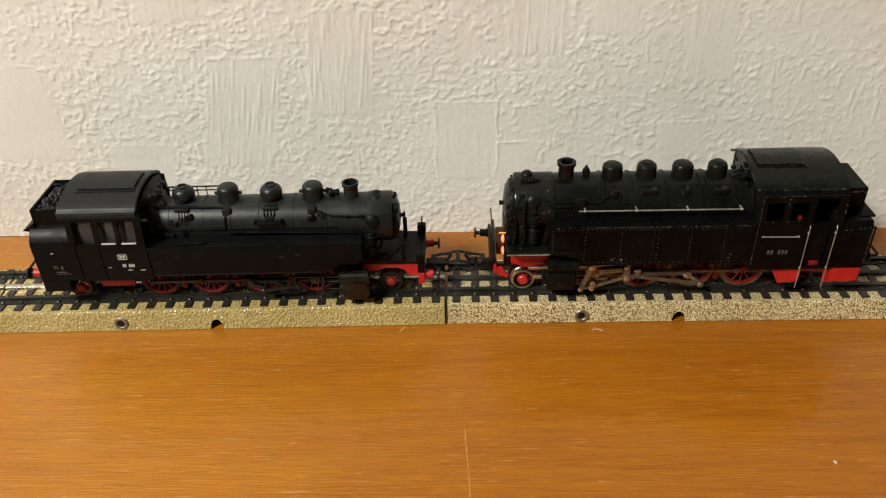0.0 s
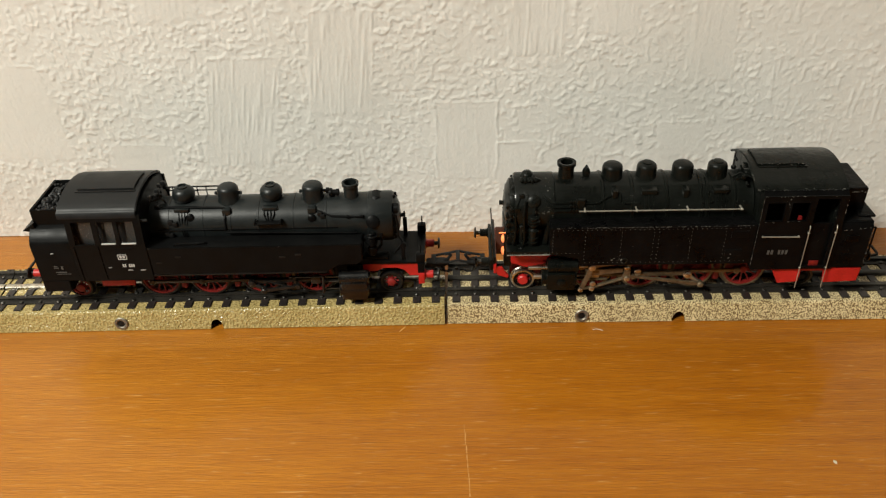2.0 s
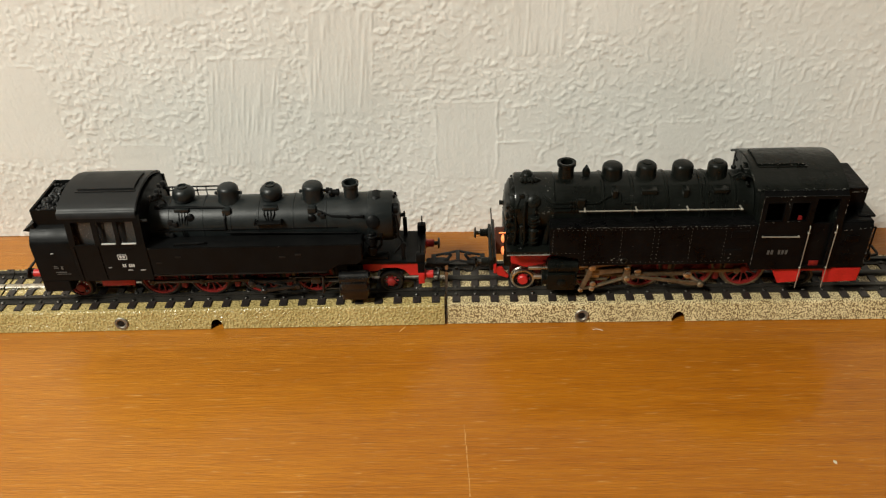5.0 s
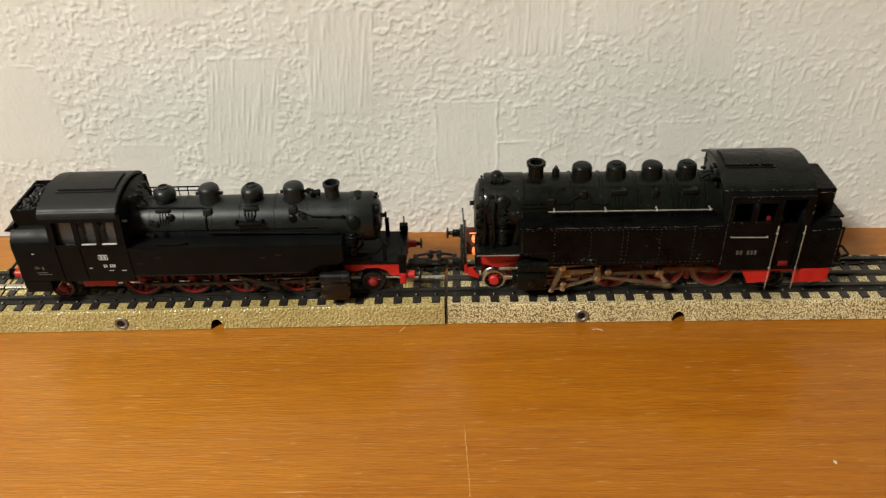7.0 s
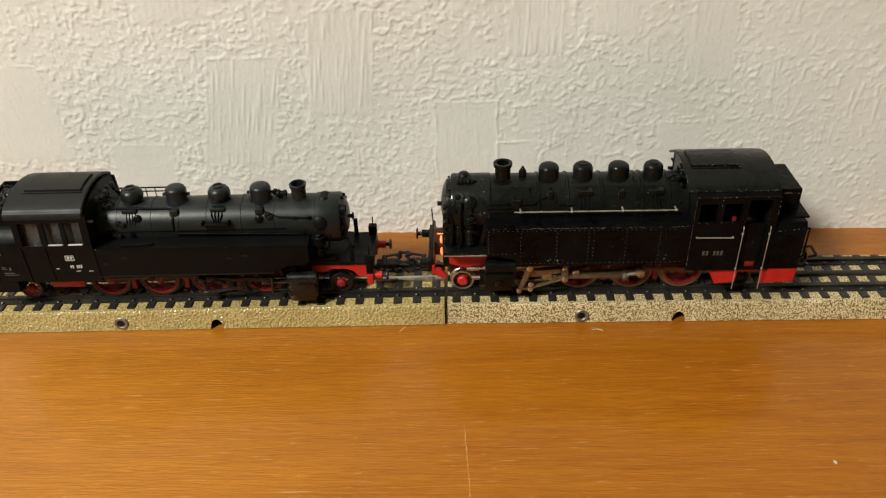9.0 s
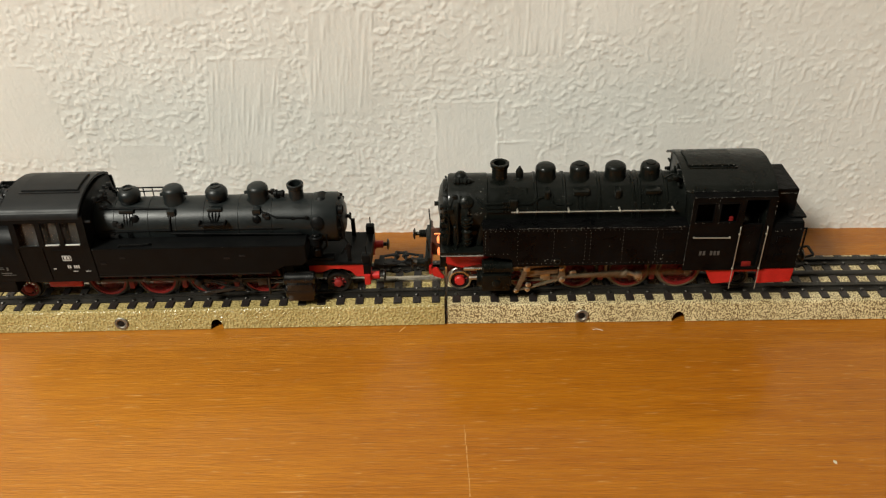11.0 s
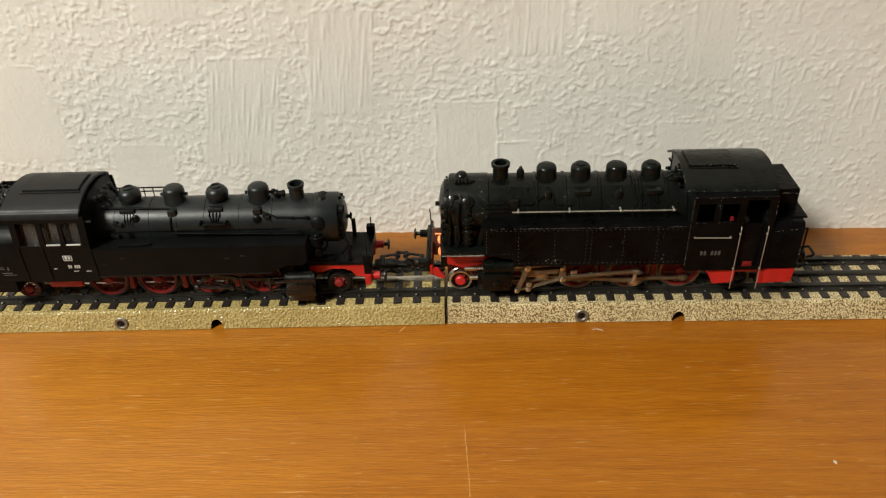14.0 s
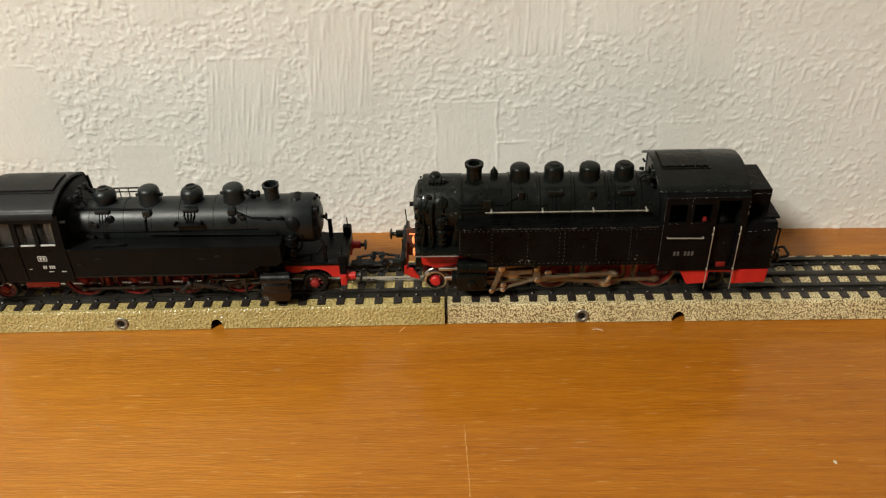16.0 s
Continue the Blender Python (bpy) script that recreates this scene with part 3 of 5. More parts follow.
def bars(parent, name, rects, y, material, label="", joined=False):
    """Printed bars, each a piece of its own unless they make one sign."""
    bm = bmesh.new()
    for x0, x1, z0, z1 in rects:
        box(bm, x0, x1, y - 0.06, y + 0.2, z0, z1, 0)
        if not joined:
            part(name, bm, material, parent, label)
            bm = bmesh.new()
    if joined:
        part(name, bm, material, parent, label)
    else:
        bm.free()


L_X, R_X = -80.0, 85.0
ROOF = [(-15.7, 41.2), (-15.2, 42.7), (-13.8, 43.9), (-9, 45.8), (-4.5, 46.8), (0, 47.1), (4.5, 46.8), (9, 45.8), (13.8, 43.9), (15.2, 42.6), (15.7, 41.2)]


def lean_in(bm, side):
    """Tilts a cab wall inwards above its waist."""
    for v in bm.verts:
        if v.co.z > 29.0:
            v.co.y -= side * (v.co.z - 29.0) * 0.125
    return bm


def satin_locomotive():
    """The newer engine; x is given from its middle, chimney end towards +x."""
    o = thing("steam_locomotive", "satin black model tank locomotive with red spoked wheels", "model locomotive", None, "model locomotives")
    S = -L_X
    # tanks
    for s in (-1, 1):
        bm = prism(bmesh.new(), [(-114 + S, 15.4), (-44.5 + S, 15.4), (-43 + S, 16.4), (-39.5 + S, 18.2), (-33.2 + S, 18.2), (-31.0 + S, 20), (-31.0 + S, 27.2), (-114 + S, 27.4)], s * 17, s * 8.4, "y", 0.25)
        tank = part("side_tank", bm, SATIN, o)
        bm = bmesh.new()
        tube(bm, [(-101 + S, s * 15.6, 27.5), (-100 + S, s * 15.6, 28.3), (-92 + S, s * 15.6, 28.3), (-89.6 + S, s * 14.8, 28.1), (-89 + S, s * 14.2, 27.4)], 0.46)
        box(bm, -88 + S, -40 + S, s * 9.2 - 0.3, s * 9.2 + 0.3, 29.9, 30.3, 0)
        part("tank_rail", bm, SATIN, tank)
        bm = bmesh.new()
        for x in (-108.5, -101, -62, -56):
            box(bm, x + S, x + 2.2 + S, s * 17 - 0.25, s * 17 + 0.25, 19 + (x % 5), 19.7 + (x % 5), 0.1)
        box(bm, -113.5 + S, -45 + S, s * 17 - 0.18, s * 17 + 0.2, 14.9, 15.5, 0)
        part("tank_fitting", bm, SOOT, tank)
    # boiler
    bm = bmesh.new()
    lathe(bm, (-113 + S, 0, 29.3), (1, 0, 0), [(0, 0), (9.3, 0), (9.3, 84), (9.6, 84.2), (9.6, 92.6), (9.2, 93.4), (8.0, 93.8), (7.6, 94.4), (5.0, 95.6), (1.2, 96.1), (0, 96.1)], 48)
    boiler = part("boiler", bm, LIT_BOILER_SATIN, o)
    for x in (-104, -91, -80.5, -70, -57, -44.5):
        bm = lathe(bmesh.new(), (x + S, 0, 29.3), (1, 0, 0), [(9.3, -0.35), (9.48, -0.3), (9.48, 0.3), (9.3, 0.35)], 48)
        part("boiler_band", bm, LIT_BOILER_SATIN, boiler)
    for x, kind in ((-98.7, 0), (-81.7, 1), (-65.4, 0), (-49.6, 1)):
        if kind == 0:
            bm = lathe(bmesh.new(), (x + S, 0, 37.6), (0, 0, 1), [(3.2, -1.5), (3.1, 0.7), (3.7, 1.1), (4.15, 2.2), (4.25, 3.3), (4.05, 4.4), (3.4, 5.4), (2.2, 6.1), (0, 6.4)], 30)
            lathe(bm, (x + S, 0, 43.7), (0, 0, 1), [(2.0, -0.2), (2.0, 0.5), (1.4, 0.5), (1.4, 0.1), (0, 0.1)], 16)
            box(bm, x - 2.8 + S, x + 2.8 + S, -6.6, -3.0, 36.2, 37.6, 0.4)
        else:
            bm = dome(bmesh.new(), x + S, 37.6, 44.4, 4.0)
            for q in (-4.1, 4.1):
                rod(bm, (x + q + S, 0, 40.8), (x + q * 1.25 + S, 0, 40.8), 0.7, 8, 0.1)
            box(bm, x - 1.6 + S, x + 1.6 + S, -7.4, -4.0, 34.2, 37.4, 0.5)
        part("dome", bm, LIT_BOILER_SATIN, boiler)
    bm = bmesh.new()
    lathe(bm, (-35.2 + S, 0, 37.2), (0, 0, 1), [(3.9, -0.6), (3.1, 0.4), (2.75, 1.2), (2.75, 5.2), (3.15, 5.6), (3.2, 6.9), (2.9, 7.1), (2.4, 6.9), (2.3, 2.5), (0, 2.0)], 28)
    part("chimney", bm, LIT_BOILER_SATIN, boiler)
    bm = bmesh.new()
    rod(bm, (-25.8 + S, -3.4, 36.4), (-25.8 + S, 3.4, 36.4), 2.9, 24, 1.0)
    part("feedwater_heater", bm, SATIN, boiler)
    bm = bmesh.new()
    lathe(bm, (-43.4 + S, -0.4, 40.2), (1, 0, 0), [(0, 0), (1.5, 0), (1.6, 0.5), (1.6, 1.1), (1.1, 1.3), (1.1, 2.6), (1.35, 2.8), (1.35, 3.6), (0.8, 3.9), (0, 3.9)], 16)
    box(bm, -44.6 + S, -43.2 + S, -1.4, 0.4, 40.2, 42.0, 0.2)
    tube(bm, [(-44.4 + S, -0.6, 41.4), (-45.6 + S, -1.2, 41.6), (-45.8 + S, -1.6, 40.4)], 0.3, 6)
    rod(bm, (-42.2 + S, -0.4, 37.0), (-42.2 + S, -0.4, 40.2), 1.0, 10)
    part("turbo_generator", bm, SATIN, boiler)
    # pipes, valves and steps on the boiler side
    bm = bmesh.new()
    for k in range(4):
        x = -67.6 + 1.3 * k
        tube(bm, [(x + S, -4.6, 37.6), (x + S, -7.6, 35.4), (x * 0.5 - 32.8 + S, -8.8, 33.3)], 0.2, 6)
    for k in range(4):
        x = -99.9 + 1.1 * k
        tube(bm, [(x + S, -5.2, 37.4), (x + 0.3 + S, -8.2, 34.4), (-98.6 + 0.4 * k + S, -9.6, 27.6)], 0.2, 6)
    tube(bm, [(-48.4 + S, -6.6, 36.4), (-45.9 + S, -7.2, 35.7), (-42.4 + S, -8.3, 34.5), (-30.4 + S, -8.6, 34.1)], 0.36, 6)
    for x in (-36.2, -30.8):
        rod(bm, (x - 0.5 + S, -8.5, 34.2), (x + 0.5 + S, -8.5, 34.2), 0.62, 8)
    tube(bm, [(-109 + S, -4.9, 38.0), (-84.5 + S, -5.4, 37.6), (-82.4 + S, -5.6, 37.2), (-82.3 + S, -8.2, 34.4), (-82.3 + S, -9.7, 30.6)], 0.42, 6)
    tube(bm, [(-82 + S, -10.3, 29.6), (-33.0 + S, -10.2, 28.2)], 0.4, 6)
    for x in (-81.4, -70, -57, -45, -33.8):
        rod(bm, (x + S, -10.3, 29.6 - 0.0286 * (x + 82)), (x + S, -9.0, 29.6 - 0.0286 * (x + 82)), 0.5, 8)
    tube(bm, [(-108 + S, -9.6, 30.6), (-82.6 + S, -9.6, 30.5)], 0.25, 6)
    tube(bm, [(-107 + S, 5.0, 41.0), (-85 + S, 5.0, 41.0)], 0.3, 6)
    tube(bm, [(-107 + S, 5.0, 39.4), (-85 + S, 5.0, 39.4)], 0.25, 6)
    for x in (-104.5, -95, -91.5):
        rod(bm, (x + S, 5.0, 37), (x + S, 5.0, 41.0), 0.22, 6)
    part("pipework", bm, SATIN, boiler)
    bm = bmesh.new()
    box(bm, -70.8 + S, -61.0 + S, -10.9, -8.2, 32.7, 33.2, 0.12)
    box(bm, -71.0 + S, -70.4 + S, -11.0, -8.5, 32.7, 34.1, 0.1)
    box(bm, -61.3 + S, -60.8 + S, -11.0, -8.5, 32.7, 34.1, 0.1)
    part("footboard", bm, SATIN, boiler)
    for x, z in ((-95.5, 34.7), (-49.6, 33.7)):
        a = math.asin((z - 29.3) / 9.3)
        bm = lathe(bmesh.new(), (x + S, -9.2 * math.cos(a), z), (0, -1, 0.3), [(1.5, -0.3), (1.5, 0.5), (1.2, 0.7), (0.4, 0.9), (0, 0.9)], 16)
        part("washout_plug", bm, SATIN, boiler)
    for x, z in ((-103.0, 33.4), (-101.2, 32.8), (-104.6, 28.8), (-46.6, 35.2), (-45.6, 34.4), (-103.2, 28.4)):
        y = -math.sqrt(max(9.4 ** 2 - (z - 29.3) ** 2, 1))
        part("valve", box(bmesh.new(), x - 0.9 + S, x + 0.9 + S, y - 0.9, y + 0.6, z - 0.8, z + 0.8, 0.25), SOOT, boiler)
    # smokebox front
    bm = bmesh.new()
    rod(bm, (-17.6 + S, 0, 29.3), (-15.2 + S, 0, 29.3), 0.8, 10)
    tube(bm, [(-15.6 + S, -1.6, 29.3), (-15.6 + S, 1.6, 29.3)], 0.35)
    tube(bm, [(-15.6 + S, 0, 27.8), (-15.6 + S, 0, 30.8)], 0.35)
    for k in range(12):
        a = 2 * math.pi * k / 12
        box(bm, -19.6 + S, -18.4 + S, 8.3 * math.cos(a) - 0.5, 8.3 * math.cos(a) + 0.5, 29.3 + 8.3 * math.sin(a) - 0.5, 29.3 + 8.3 * math.sin(a) + 0.5, 0.15)
    tube(bm, [(-18.2 + S, -7.2, 33.4), (-17.6 + S, -7.6, 30.0), (-17.8 + S, -7.4, 24.5), (-15.0 + S, -8.6, 20.5)], 0.45)
    part("smokebox_door", bm, SATIN, boiler)
    bm = bmesh.new()
    lathe(bm, (-18.9 + S, -6.0, 36.0), (1, 0, 0), [(0, 0), (1.9, 0), (2.0, 1.6), (1.7, 1.7), (1.6, 0.9), (0, 0.9)], 18)
    part("top_lamp", bm, SATIN, o)
    # air pump by the smokebox
    bm = bmesh.new()
    for z0, z1, r in ((19.0, 22.4, 1.7), (22.4, 24.0, 1.0), (24.0, 27.6, 2.0), (27.6, 28.6, 1.3)):
        rod(bm, (-27.6 + S, -11.2, z0), (-27.6 + S, -11.2, z1), r, 18, 0.3)
    for k in range(5):
        lathe(bm, (-27.6 + S, -11.2, 24.3 + 0.75 * k), (0, 0, 1), [(1.9, -0.15), (2.35, -0.12), (2.35, 0.12), (1.9, 0.15)], 18)
    tube(bm, [(-30.4 + S, -9.6, 25.6), (-29.8 + S, -11.4, 26.2), (-28.6 + S, -11.8, 27.8)], 0.4, 6)
    tube(bm, [(-25.6 + S, -11.2, 21.0), (-24.2 + S, -10.4, 22.6), (-23.8 + S, -9.4, 27.0)], 0.45, 6)
    box(bm, -30.8 + S, -29.2 + S, -11.0, -9.4, 24.6, 26.4, 0.3)
    lathe(bm, (-26.8 + S, -9.0, 32.0), (0, -1, 0.35), [(2.6, -0.8), (2.6, 0.4), (2.0, 0.8), (0, 0.9)], 20)
    part("air_pump", bm, SATIN, o)
    # running plate at the front
    bm = bmesh.new()
    prism(bm, [(-33 + S, 17.0), (-15.5 + S, 14.8), (-8.5 + S, 14.8), (-8.5 + S, 14.0), (-33 + S, 14.0)], -11.2, 11.2, "y", 0.2)
    box(bm, -17.0 + S, -15.4 + S, -9.6, -8.4, 14.6, 22.4, 0.15)
    box(bm, -17.0 + S, -15.4 + S, 8.4, 9.6, 14.6, 22.4, 0.15)
    tube(bm, [(-19.4 + S, -8.2, 17.4), (-16.2 + S, -9.0, 22.0)], 0.4, 6)
    box(bm, -31 + S, -22 + S, -10.8, -6.5, 16.0, 17.2, 0.3)
    part("running_plate", bm, SATIN, o)
    # frame in red
    bm = bmesh.new()
    prism(bm, [(-34 + S, 13.9), (-9 + S, 13.9), (-9 + S, 8.0), (-14 + S, 8.0), (-16 + S, 10.6), (-19 + S, 11.8), (-24 + S, 11.8), (-27 + S, 10.4), (-34 + S, 10.4)], -10.6, -9.4, "y", 0.2)
    prism(bm, [(-34 + S, 13.9), (-9 + S, 13.9), (-9 + S, 8.0), (-34 + S, 9.0)], 9.4, 10.6, "y", 0.2)
    part("frame_stay", box(bmesh.new(), -135.5 + S, -122.5 + S, -9.6, -8.2, 5.2, 8.0, 0.3), RED, o)
    for x in (-103.6, -82.6, -62):
        part("brake_block", box(bmesh.new(), x - 1.0 + S, x + 1.0 + S, -8.8, -5, 3.0, 12, 0.3), SHADED_RED, o)
    part("frame", bm, RED, o, "bright red underframe")
    # black rather than red: the shade between the wheels is put into its colour
    part("inner_frame", box(bmesh.new(), -138 + S, -34 + S, -5.4, 5.4, 4.0, 14.0, 0.3), SOOT, o)
    bm = bmesh.new()
    box(bm, -10.2 + S, -8.6 + S, -12.4, 12.4, 11.0, 14.4, 0.2)
    for s in (-1, 1):
        box(bm, -10.6 + S, -8.3 + S, s * 10.2 - 3.4, s * 10.2 + 3.4, 6.2, 10.6, 0.2)
    beam = part("buffer_beam", bm, RED, o)
    bm = bmesh.new()
    box(bm, -10.8 + S, -8.2 + S, -12.6, 12.6, 10.6, 14.9, 0.2)
    for s in (-1, 1):
        box(bm, -11.4 + S, -8.0 + S, s * 10.4 - 1.5, s * 10.4 + 1.5, 14.6, 18.6, 0.6)
        tube(bm, [(-9.5 + S, s * 10.4, 18.4), (-9.5 + S, s * 10.4, 22.2)], 0.25)
    part("beam_plate", bm, SATIN, o)
    for s in (-1, 1):
        buffer(o, -8.6 + S, s * 10.8, 8.8, 1, RED, ROD_BLACK)
        buffer(o, -153.5 + S, s * 10, 12.6, -1, RED, SOOT, 6.6)
    coupling(o, -8.0 + S, 1, SOOT)
    coupling(o, -153 + S, -1, SOOT)
    # cab
    holes = [(-136.6, -129.2, 29.6, 38.8), (-127.2, -121.2, 29.6, 38.8), (-119.7, -113.6, 29.6, 38.8)]
    for s in (-1, 1):
        bm = bmesh.new()
        windows_wall(bm, -138.8 + S, -110.8 + S, 13.4, 41.2, [(a + S, b + S, c, d) for a, b, c, d in holes], s * 17.0 - 0.4, s * 17.0 + 0.4)
        lean_in(bm, s)
        wall = part("cab_side", bm, SATIN, o, smooth=20)
        bm = bmesh.new()
        for a, b, c, d in holes[1:]:
            box(bm, a + 0.4 + S, b - 0.4 + S, s * 16.8, s * 17.5, c + 0.1, c + 0.5, 0.1)
        part("window_sill", bm, PRINT, wall, "bright white window sill")
        for a, b, c, d in holes:
            bm = box(bmesh.new(), a + 0.1 + S, b - 0.1 + S, s * 16.8 - 0.1, s * 16.8 + 0.1, c, d, 0)
            lean_in(bm, s)
            pane = part("window_pane", bm, PANE, wall)
            pane.visible_shadow = False
        bm = bmesh.new()
        box(bm, -125 + S, -116 + S, s * 17.4 - 0.15, s * 17.4 + 0.25, 27.4, 27.8, 0.1)
        tube(bm, [(-137.4 + S, s * 17.5, 29), (-137.4 + S, s * 17.5, 13.5)], 0.25)
        tube(bm, [(-128.4 + S, s * 17.5, 29), (-128.4 + S, s * 17.5, 14.5)], 0.2)
        part("cab_trim", bm, SATIN, wall)
    sect = [(-16.6, 13.4), (16.6, 13.4), (16.6, 29), (15.0, 41), (13, 43.0), (6, 45.0), (0, 45.4), (-6, 45.0), (-13, 43.0), (-15.0, 41), (-16.6, 29)]
    for x in (-112.4, -138.6):
        part("cab_end", shell(bmesh.new(), sect, x + S, x + 1.1 + S), SATIN, o)
    # solid black block added in place of the darkness inside the cab
    bm = box(bmesh.new(), -137 + S, -113 + S, -13.6, 13.6, 14, 41, 0.6)
    part("dark_cab_block", bm, SOOT, o)
    for a, b, low in ((-135.6, -129.6, 28), (-126.0, -121.6, 28), (-118.4, -114.0, 28)):
        bm = prism(bmesh.new(), [(a + S, low), (b + S, low), (b + S, 38.5), (a + 1.2 + S, 38.5)], -14.6, -14.0, "y", 0.1)
        part("cab_panel", bm, PALE_INTERIOR, o, "grey panel behind the cab window")
    bm = shell(bmesh.new(), ROOF + [(y * 0.95, z - 0.8) for y, z in ROOF[::-1]], -141.0 + S, -111.9 + S)
    roof = part("cab_roof", bm, LIT_ROOF_SATIN, o, "curved satin black cab roof")
    for s in (-1, 1):
        bm = prism(bmesh.new(), [(s * 15.3, 42.9), (s * 15.95, 42.2), (s * 16.2, 40.2), (s * 15.7, 40.2), (s * 15.3, 41.8)], -140.9 + S, -112.0 + S, "x", 0.12)
        part("roof_gutter", bm, LIT_ROOF_SATIN, roof)
    bm = bmesh.new()
    prism(bm, [(-6.2, 45.6), (-6.2, 47.2), (-3, 47.7), (0, 47.9), (3, 47.7), (6.2, 47.2), (6.2, 45.6)], -135.4 + S, -114.2 + S, "x", 0.15)
    box(bm, -136.0 + S, -113.6 + S, -7.2, -6.2, 45.8, 46.6, 0.1)
    part("roof_hatch", bm, LIT_ROOF_SATIN, roof)
    rng = random.Random(3)
    bm = bmesh.new()
    for k in range(18):
        x, y, z, q = -108.8 + rng.uniform(-1.5, 2.2) + S, rng.uniform(-7, 7), 38.6 + rng.uniform(0, 5.2), rng.uniform(0.35, 0.7)
        if k % 3:
            box(bm, x - q, x + q * rng.uniform(0.8, 1.8), y - q, y + q, z - q, z + q * rng.uniform(0.8, 1.6), 0.15)
        else:
            rod(bm, (x, y - 0.8, z), (x + rng.uniform(-0.6, 1.0), y + 0.8, z + rng.uniform(-0.8, 0.8)), q, 9, 0.15)
    tube(bm, [(-110 + S, -6, 41), (-106 + S, -4, 41.4), (-105 + S, -3, 38.6)], 0.35)
    tube(bm, [(-111 + S, -15.0, 38.5), (-108.5 + S, -15.0, 38.5)], 0.6)
    part("cab_front_valve", bm, SOOT, o)
    # bunker
    bm = bmesh.new()
    shell(bm, [(-17, 8.4), (17, 8.4), (17, 13.6), (-17, 13.6)], -154 + S, -143.6 + S)
    shell(bm, [(-17, 13.4), (17, 13.4), (17, 29.4), (16.2, 31.4), (13.6, 34.2), (11.4, 35.6), (-11.4, 35.6), (-13.6, 34.2), (-16.2, 31.4), (-17, 29.4)], -154 + S, -138.8 + S)
    shell(bm, [(-11.6, 33), (11.6, 33), (11.6, 41.8), (10.9, 41.8), (10.9, 40.0), (-10.9, 40.0), (-10.9, 41.8), (-11.6, 41.8)], -152.0 + S, -138.9 + S)
    box(bm, -152.6 + S, -151.6 + S, -11.6, 11.6, 34, 41.8, 0.2)
    prism(bm, [(-152 + S, 33), (-157 + S, 33.6), (-152 + S, 37.0)], -13, 13, "y", 0.2)
    bunker = part("bunker", bm, SATIN, o)
    coal_heap(bunker, -151.0 + S, -140 + S, 10.4, 40.6)
    # prints
    bars(o, "lettering", [(-121.2 + k * 0.78 + S, -120.7 + k * 0.78 + S, 19.6, 20.9) for k in (0, 1, 3, 4, 5)], -17.45, PRINT, "small white number bars")
    bars(o, "lettering", [(-126.8 + S, -125.6 + S, 19.3, 19.6), (-119.6 + S, -117.8 + S, 18.1, 18.35), (-114.8 + S, -113 + S, 18.0, 18.25), (-146.8 + S, -145.9 + S, 26.1, 26.35)], -17.45, PRINT)
    bars(o, "lettering", [(-147.6 + S, -146.2 + S, 20.0, 20.3), (-147.6 + S, -145.8 + S, 19.3, 19.6), (-144.9 + S, -144.2 + S, 18.8, 20.2), (-147.4 + S, -143.4 + S, 17.4, 17.7), (-147.2 + S, -142.0 + S, 16.6, 16.8)], -17.1, GREY_PRINT, "tiny grey data lines")
    bars(o, "emblem", [(-122.1 + S, -118.9 + S, 23.0, 23.25), (-122.1 + S, -118.9 + S, 25.0, 25.25), (-122.2 + S, -121.95 + S, 23.1, 25.1), (-119.05 + S, -118.8 + S, 23.1, 25.1), (-121.5 + S, -120.7 + S, 23.6, 24.7), (-120.3 + S, -119.5 + S, 23.6, 24.7)], -17.45, PRINT, "small white framed emblem", True)
    # cylinders and rods
    for s in (-1, 1):
        bm = bmesh.new()
        box(bm, -40.2 + S, -30.2 + S, min(s * 11, s * 17.4), max(s * 11, s * 17.4), 1.8, 9.5, 0.5)
        rod(bm, (-41.2 + S, s * 14.2, 10.6), (-29.4 + S, s * 14.2, 10.6), 2.7, 20, 0.4)
        rod(bm, (-41.0 + S, s * 14.2, 5.6), (-29.6 + S, s * 14.2, 5.6), 3.4, 20, 0.4)
        box(bm, -38 + S, -32 + S, min(s * 5, s * 11.4), max(s * 5, s * 11.4), 4, 14, 0.2)
        cylinder = part("cylinder", bm, CYLINDER_BLACK, o)
        bm = bmesh.new()
        box(bm, -40.0 + S, -30.6 + S, s * 14.2 - 0.3, s * 14.2 + 0.3, 13.15, 13.45, 0)
        rod(bm, (-46.5 + S, s * 13.6, 10.6), (-41 + S, s * 13.6, 10.6), 0.45, 8)
        rod(bm, (-48 + S, s * 12.6, 7.6), (-41 + S, s * 12.6, 7.6), 0.4, 8)
        rod(bm, (-48 + S, s * 12.6, 4.2), (-41 + S, s * 12.6, 4.2), 0.4, 8)
        part("slide_bar", bm, STEEL, cylinder)
        bm = bmesh.new()
        tube(bm, [(-47.2 + S, s * 14.0, 11.0), (-47.8 + S, s * 14.0, 3.2)], 0.5)
        tube(bm, [(-60.5 + S, s * 13.4, 10.4), (-47.4 + S, s * 13.8, 10.6)], 0.45)
        prism(bm, [(-59.6 + S, 13.0), (-57.6 + S, 13.0), (-58.2 + S, 9.0), (-57.6 + S, 5.0), (-59.6 + S, 5.0), (-59.0 + S, 9.0)], s * 13.0 - 0.4, s * 13.0 + 0.4, "y", 0.1)
        tube(bm, [(-59 + S, s * 13.6, 5.4), (-70.5 + S, s * 13.0, 9.0)], 0.4)
        box(bm, -61 + S, -57 + S, min(s * 6, s * 13.6), max(s * 6, s * 13.6), 13.0, 14.6, 0.3)
        part("valve_gear", bm, ROD_BLACK, o)
    wheels, R = [], 8.0
    pin = (-2.9, -0.6)
